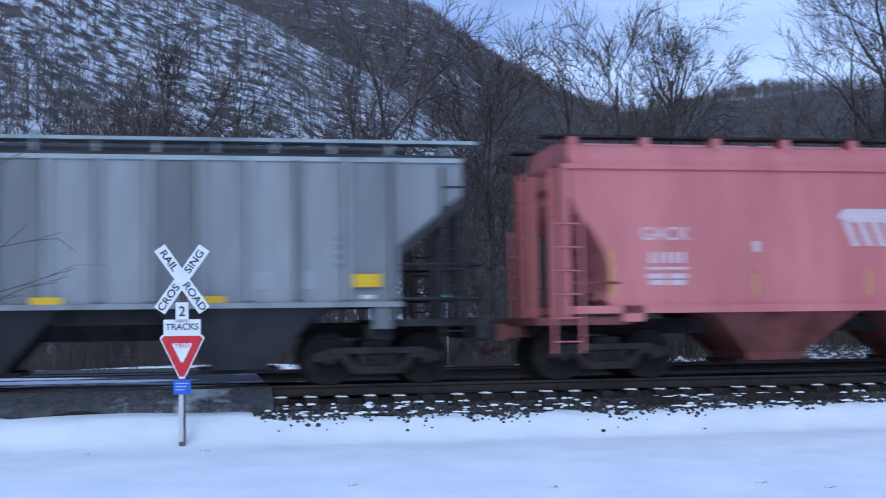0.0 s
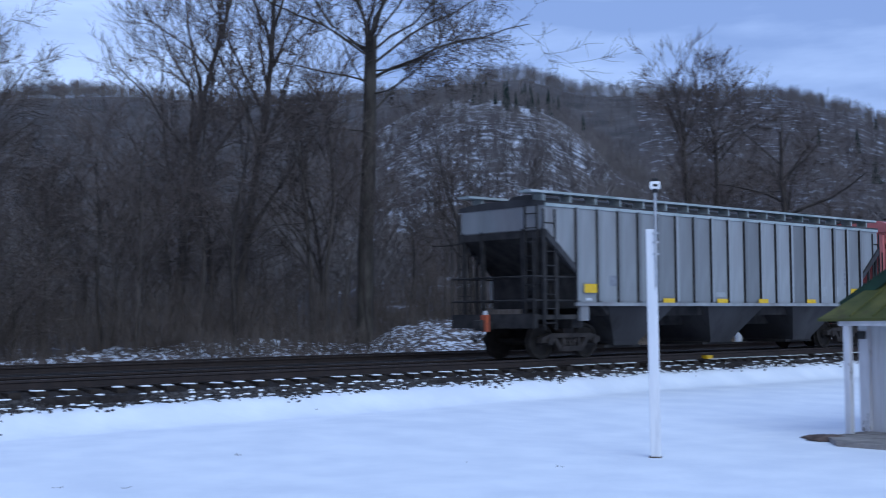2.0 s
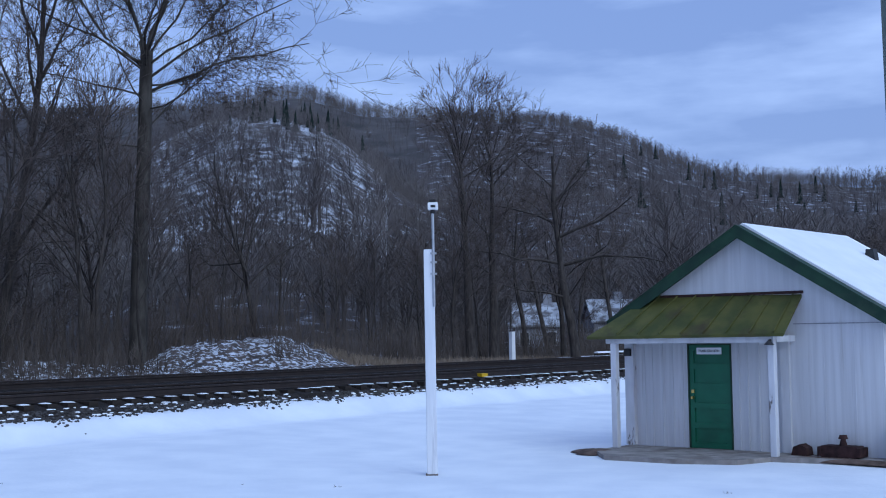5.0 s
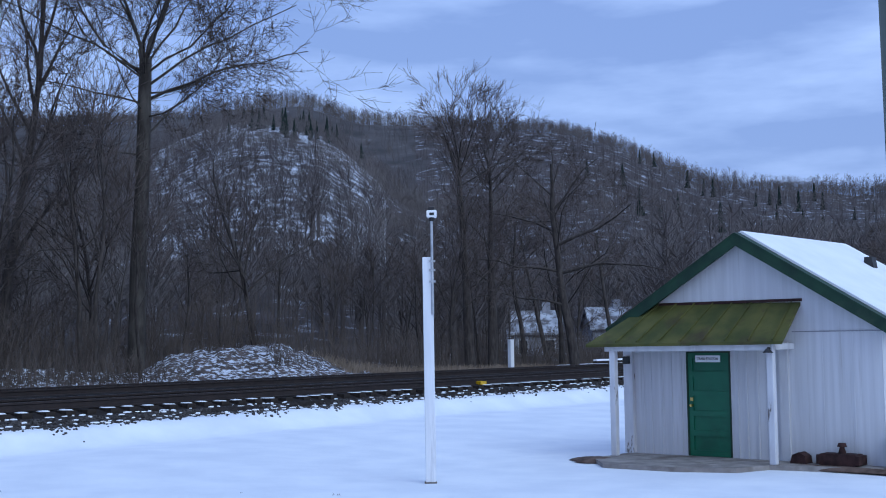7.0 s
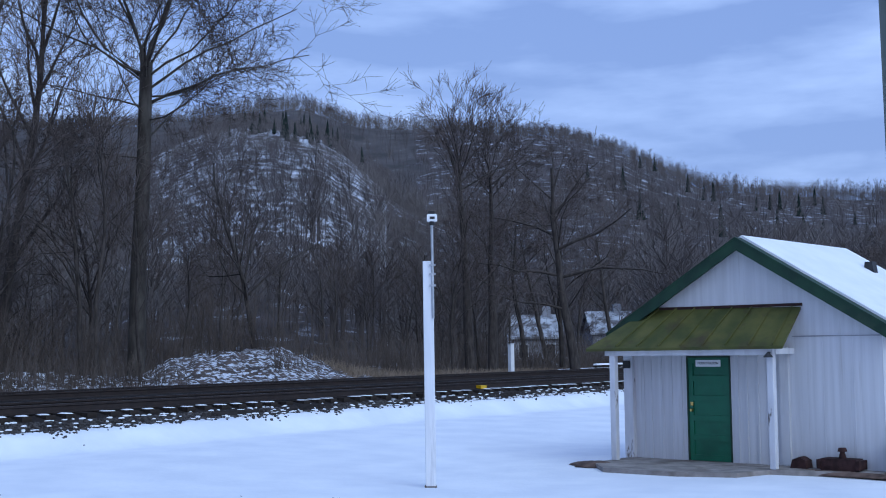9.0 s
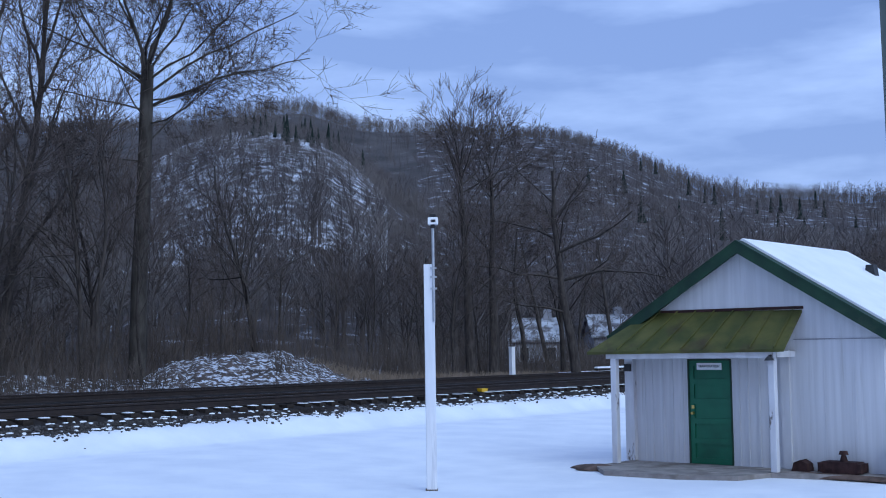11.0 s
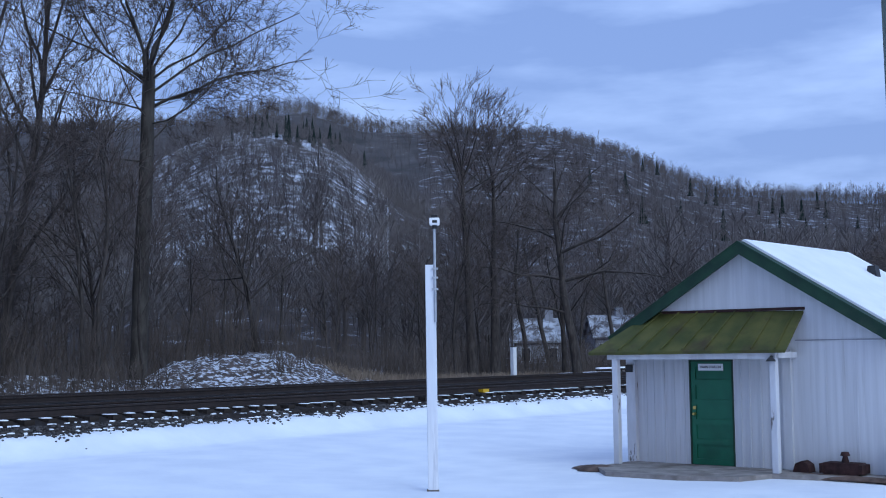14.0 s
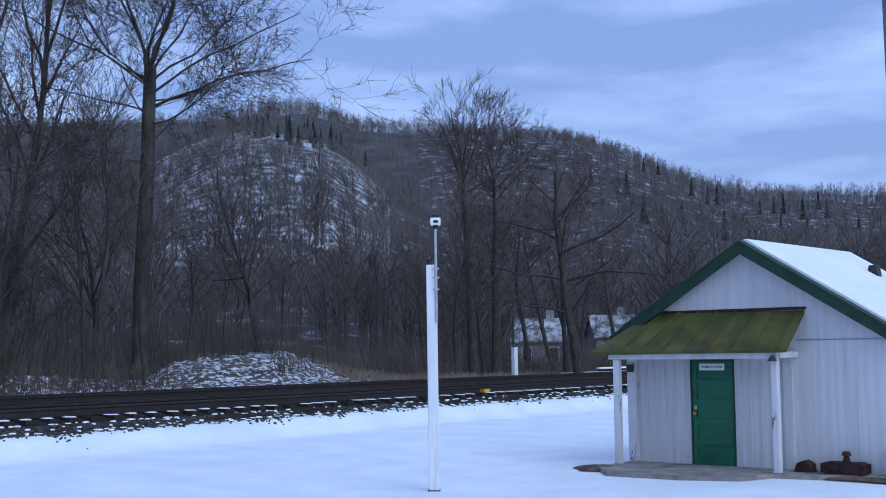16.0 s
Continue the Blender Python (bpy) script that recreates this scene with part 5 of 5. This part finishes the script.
# dense dark trees behind the shed
for az, dist, sd, tl in ((-57.5, 50, 91, 4.9), (-58.6, 48, 93, 5.6), (-59.8, 52, 95, 5.8)):
    make_tree("bare_tree", "dense dark bare tree behind the shed", put(az, dist), BARK, seed=sd, tall=tl, girth=0.16, fork=0.12, spread=44, limbs=20, order=5, twig=0.012, up_pull=0.4)

for az, dist, sd, tl, ln in ((-42.35, 70, 81, 9.0, 0.12), (-43.6, 72, 83, 8.5, -0.1), (-44.1, 66, 87, 9.5, 0.05), (-46.4, 75, 89, 9.0, 0.0)):
    make_tree("bare_tree", "dark bare tree before the pale house", put(az, dist), BARK, seed=sd, tall=tl, girth=0.17, fork=0.3, spread=48, limbs=12, order=4, twig=0.012, lean=ln)

# six kinds of woodland tree, each planted many times
KINDS = []
for i, (tall, girth, fork, spread, limbs, order) in enumerate(((9.5, 0.11, 0.3, 38, 14, 4), (8.0, 0.09, 0.25, 45, 14, 4), (10.5, 0.13, 0.35, 35, 13, 4),
                                                               (6.5, 0.07, 0.2, 48, 13, 4), (9.0, 0.1, 0.2, 30, 13, 4), (5.0, 0.05, 0.1, 50, 14, 4))):
    KINDS.append((grow(100 + i, tall, girth, fork, spread, limbs, order, twig=0.012, up_pull=0.4), tall))
KINDS = [(w.mesh("trunk", BARK, True), f.mesh("crown", TWIG), h) for (w, f), h in KINDS]
wood_rng = random.Random(77)
for i in range(170):
    az = wood_rng.uniform(-58, 24)
    d_line = wood_rng.choice((36, 38, 41, 45, 50, 56, 63)) + wood_rng.uniform(-1.5, 2.5)
    ang = radians(TURN - az)
    if math.cos(ang) < 0.25:
        continue
    dist = d_line / math.cos(ang)
    if dist > 120 or (-44.6 < az < -41.6 and dist < 115 and wood_rng.random() < 0.6) or (az < -45 and d_line < 50):
        continue
    if -34 < az < -26 and d_line < 40:
        continue
    w, f, h = KINDS[wood_rng.randrange(6)]
    k = wood_rng.uniform(0.6, 1.0) * (1.05 if az > -24 else 0.85)
    t = thing("bare_tree", "slender bare woodland tree beside the railway", "tree", put(az, dist, k, wood_rng.uniform(0, 360)), "bare trees")
    part("trunk", w, BARK, t)
    part("crown", f, TWIG, t, "bare twigs")


# ---- brush along the wood's edge ----
def make_brush():
    sh, rng = Shape(), random.Random(5)
    for i in range(12500):
        az = rng.uniform(-50, 25)
        d = 33.5 + abs(rng.gauss(0, 1)) * 5 + (2.0 if az < -35 else 0)
        dist = d / max(0.3, math.cos(radians(TURN - az)))
        x, y = -math.sin(radians(az)) * dist, math.cos(radians(az)) * dist
        if noise.noise(Vector((x * 0.2, y * 0.2, 4))) < -0.1 and d < 37:
            continue
        z = height(x, y)
        h = rng.uniform(0.5, 3.0) * (0.4 if d < 35.5 else 1)
        p = Vector((x, y, z - 0.05))
        dv = Vector((rng.gauss(0, 0.22), rng.gauss(0, 0.22), 1)).normalized()
        for k in range(3):
            q = p + dv * h / 3
            r = 0.014 * (1 - k * 0.25)
            sh.tube(p, q, r, r * 0.7, 3, False)
            if k:
                for _ in range(2):
                    b = (dv + Vector((rng.gauss(0, 0.7), rng.gauss(0, 0.7), 0.2))).normalized()
                    sh.tube(p, p + b * h * rng.uniform(0.15, 0.35), r * 0.5, r * 0.3, 3, False)
            p = q
            dv = (dv + Vector((rng.gauss(0, 0.2), rng.gauss(0, 0.2), 0))).normalized()
    return solid("brush", sh, BRUSH, "dry brown brush and saplings along the wood's edge", "brush", kind="stuff")


make_brush()


def make_dry_grass():
    """Matted tan grass on the verge past the spoil heap."""
    sh, rng = Shape(), random.Random(44)
    for i in range(5200):
        s, d = rng.uniform(37, 62), 33.2 + abs(rng.gauss(0, 1.1))
        p = U * s + N * d
        p = Vector((p.x, p.y, height(p.x, p.y) - 0.02))
        sh.tube(p, p + Vector((rng.gauss(0, 0.16), rng.gauss(0, 0.16), rng.uniform(0.12, 0.42))), 0.012, 0.004, 3, False)
    return solid("dry_grass", sh, STRAW, "matted tan dead grass along the far track", "grass", kind="stuff")


make_dry_grass()


# ---- far woods on the hills ----
def make_far_woods(name, seed, n, r0, r1, lo, hi, azs, mat, label, keep):
    rng = random.Random(seed)
    vs, fs = [], []
    for i in range(n):
        az = rng.uniform(*azs)
        r = math.exp(rng.uniform(math.log(r0), math.log(r1)))
        if not keep(az, r, rng):
            continue
        x, y = -math.sin(radians(az)) * r, math.cos(radians(az)) * r
        z = height(x, y) - 0.5
        h = rng.uniform(lo, hi) * (0.95 + 0.75 * noise.noise(Vector((x * 0.025, y * 0.025, 12.0))))
        side = Vector((math.cos(radians(az)), math.sin(radians(az)), 0))
        fwd = Vector((-side.y, side.x, 0))
        base = Vector((x, y, z))
        w = 0.006 * h + 0.02

        def blade(p, q, wa, wb, ax):
            k = len(vs)
            vs.extend([p - ax * wa, p + ax * wa, q + ax * wb, q - ax * wb])
            fs.append((k, k + 1, k + 2, k + 3))
        top = base + Vector((rng.gauss(0, 0.4), rng.gauss(0, 0.4), h))
        blade(base, top, w, w * 0.2, side)
        blade(base, top, w, w * 0.2, fwd)
        for j in range(13):
            f = rng.uniform(0.3, 0.97)
            p = base.lerp(top, f)
            a = rng.uniform(0, 2 * math.pi)
            ln = h * (1.1 - f) * rng.uniform(0.3, 0.6) + 0.5
            q = p + Vector((math.cos(a) * ln * 0.7, math.sin(a) * ln * 0.7, ln * rng.uniform(0.4, 0.95)))
            blade(p, q, w * 0.55, w * 0.12, side)
            for _ in range(2):
                p2 = p.lerp(q, rng.uniform(0.3, 0.8))
                q2 = p2 + Vector((rng.gauss(0, 0.35) * ln, rng.gauss(0, 0.35) * ln, ln * rng.uniform(0.2, 0.5)))
                blade(p2, q2, w * 0.32, w * 0.1, side)
    me = bpy.data.meshes.new(name)
    me.from_pydata(vs, [], fs)
    me.materials.append(mat)
    me.update()
    return tagged(new(name, me), label, "woods", kind="stuff")


def open_hill(az, r):
    """The distant hill beyond the spoil heap, whose trees look small."""
    return -38.5 < az < -23 and r > 130


def keep_far(az, r, rng):
    if open_hill(az, r):
        return False
    if -47.9 < az < -41.4 and r < (120 if az > -44.4 else 140):
        return False
    return rng.random() < (0.55 if snowy_face(az, r) else 1.0)


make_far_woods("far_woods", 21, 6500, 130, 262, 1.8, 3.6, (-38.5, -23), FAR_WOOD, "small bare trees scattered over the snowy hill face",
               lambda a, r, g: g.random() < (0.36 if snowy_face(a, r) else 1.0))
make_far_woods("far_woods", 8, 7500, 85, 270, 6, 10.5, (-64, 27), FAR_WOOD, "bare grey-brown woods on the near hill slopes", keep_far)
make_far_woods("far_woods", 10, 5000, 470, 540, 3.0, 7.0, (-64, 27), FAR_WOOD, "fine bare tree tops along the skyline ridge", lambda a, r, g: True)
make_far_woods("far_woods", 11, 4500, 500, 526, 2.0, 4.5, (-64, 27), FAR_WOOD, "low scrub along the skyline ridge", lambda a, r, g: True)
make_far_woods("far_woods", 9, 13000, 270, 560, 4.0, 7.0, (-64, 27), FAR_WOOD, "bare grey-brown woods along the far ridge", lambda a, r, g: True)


def make_pines():
    rng = random.Random(15)
    sh = Shape()
    for i in range(75):
        if i < 38:
            az, r = rng.gauss(-32.4, 1.8), rng.uniform(190, 262)
        else:
            az, r = rng.uniform(-60, -45), rng.uniform(240, 480)
        x, y = -math.sin(radians(az)) * r, math.cos(radians(az)) * r
        z = height(x, y)
        h = rng.uniform(1.8, 4.4) if i < 38 else rng.uniform(4, 8)
        for k in range(5):
            z0 = z + h * (0.12 + 0.17 * k)
            rr = h * 0.2 * (1 - k * 0.18)
            n = 7
            ring = [(x + rr * math.cos(2 * math.pi * j / n) * rng.uniform(0.6, 1.2), y + rr * math.sin(2 * math.pi * j / n) * rng.uniform(0.6, 1.2), z0 - rng.uniform(0, 0.3)) for j in range(n)]
            tip = [(x + 0.03 * math.cos(2 * math.pi * j / n), y + 0.03 * math.sin(2 * math.pi * j / n), z0 + h * 0.24) for j in range(n)]
            sh.loft([ring, tip])
    return solid("far_pines", sh, PINE, "scattered dark pines on the snowy hillside", "woods", kind="stuff")


make_pines()


# ---- the train runs off to the right at an even speed ----
def motions():
    speed, start = 17.4, -3.8
    for car, ahead in ((GREY_CAR, 0.0), (RED_CAR, 17.95)):
        rows = []
        for t in (0.0, 4.0, 8.0, 12.0, 16.0):
            rows.append((t, on_track(start + ahead + speed * t, NEAR_TRACK, RAIL_Z)))
        walk(car, rows)


motions()
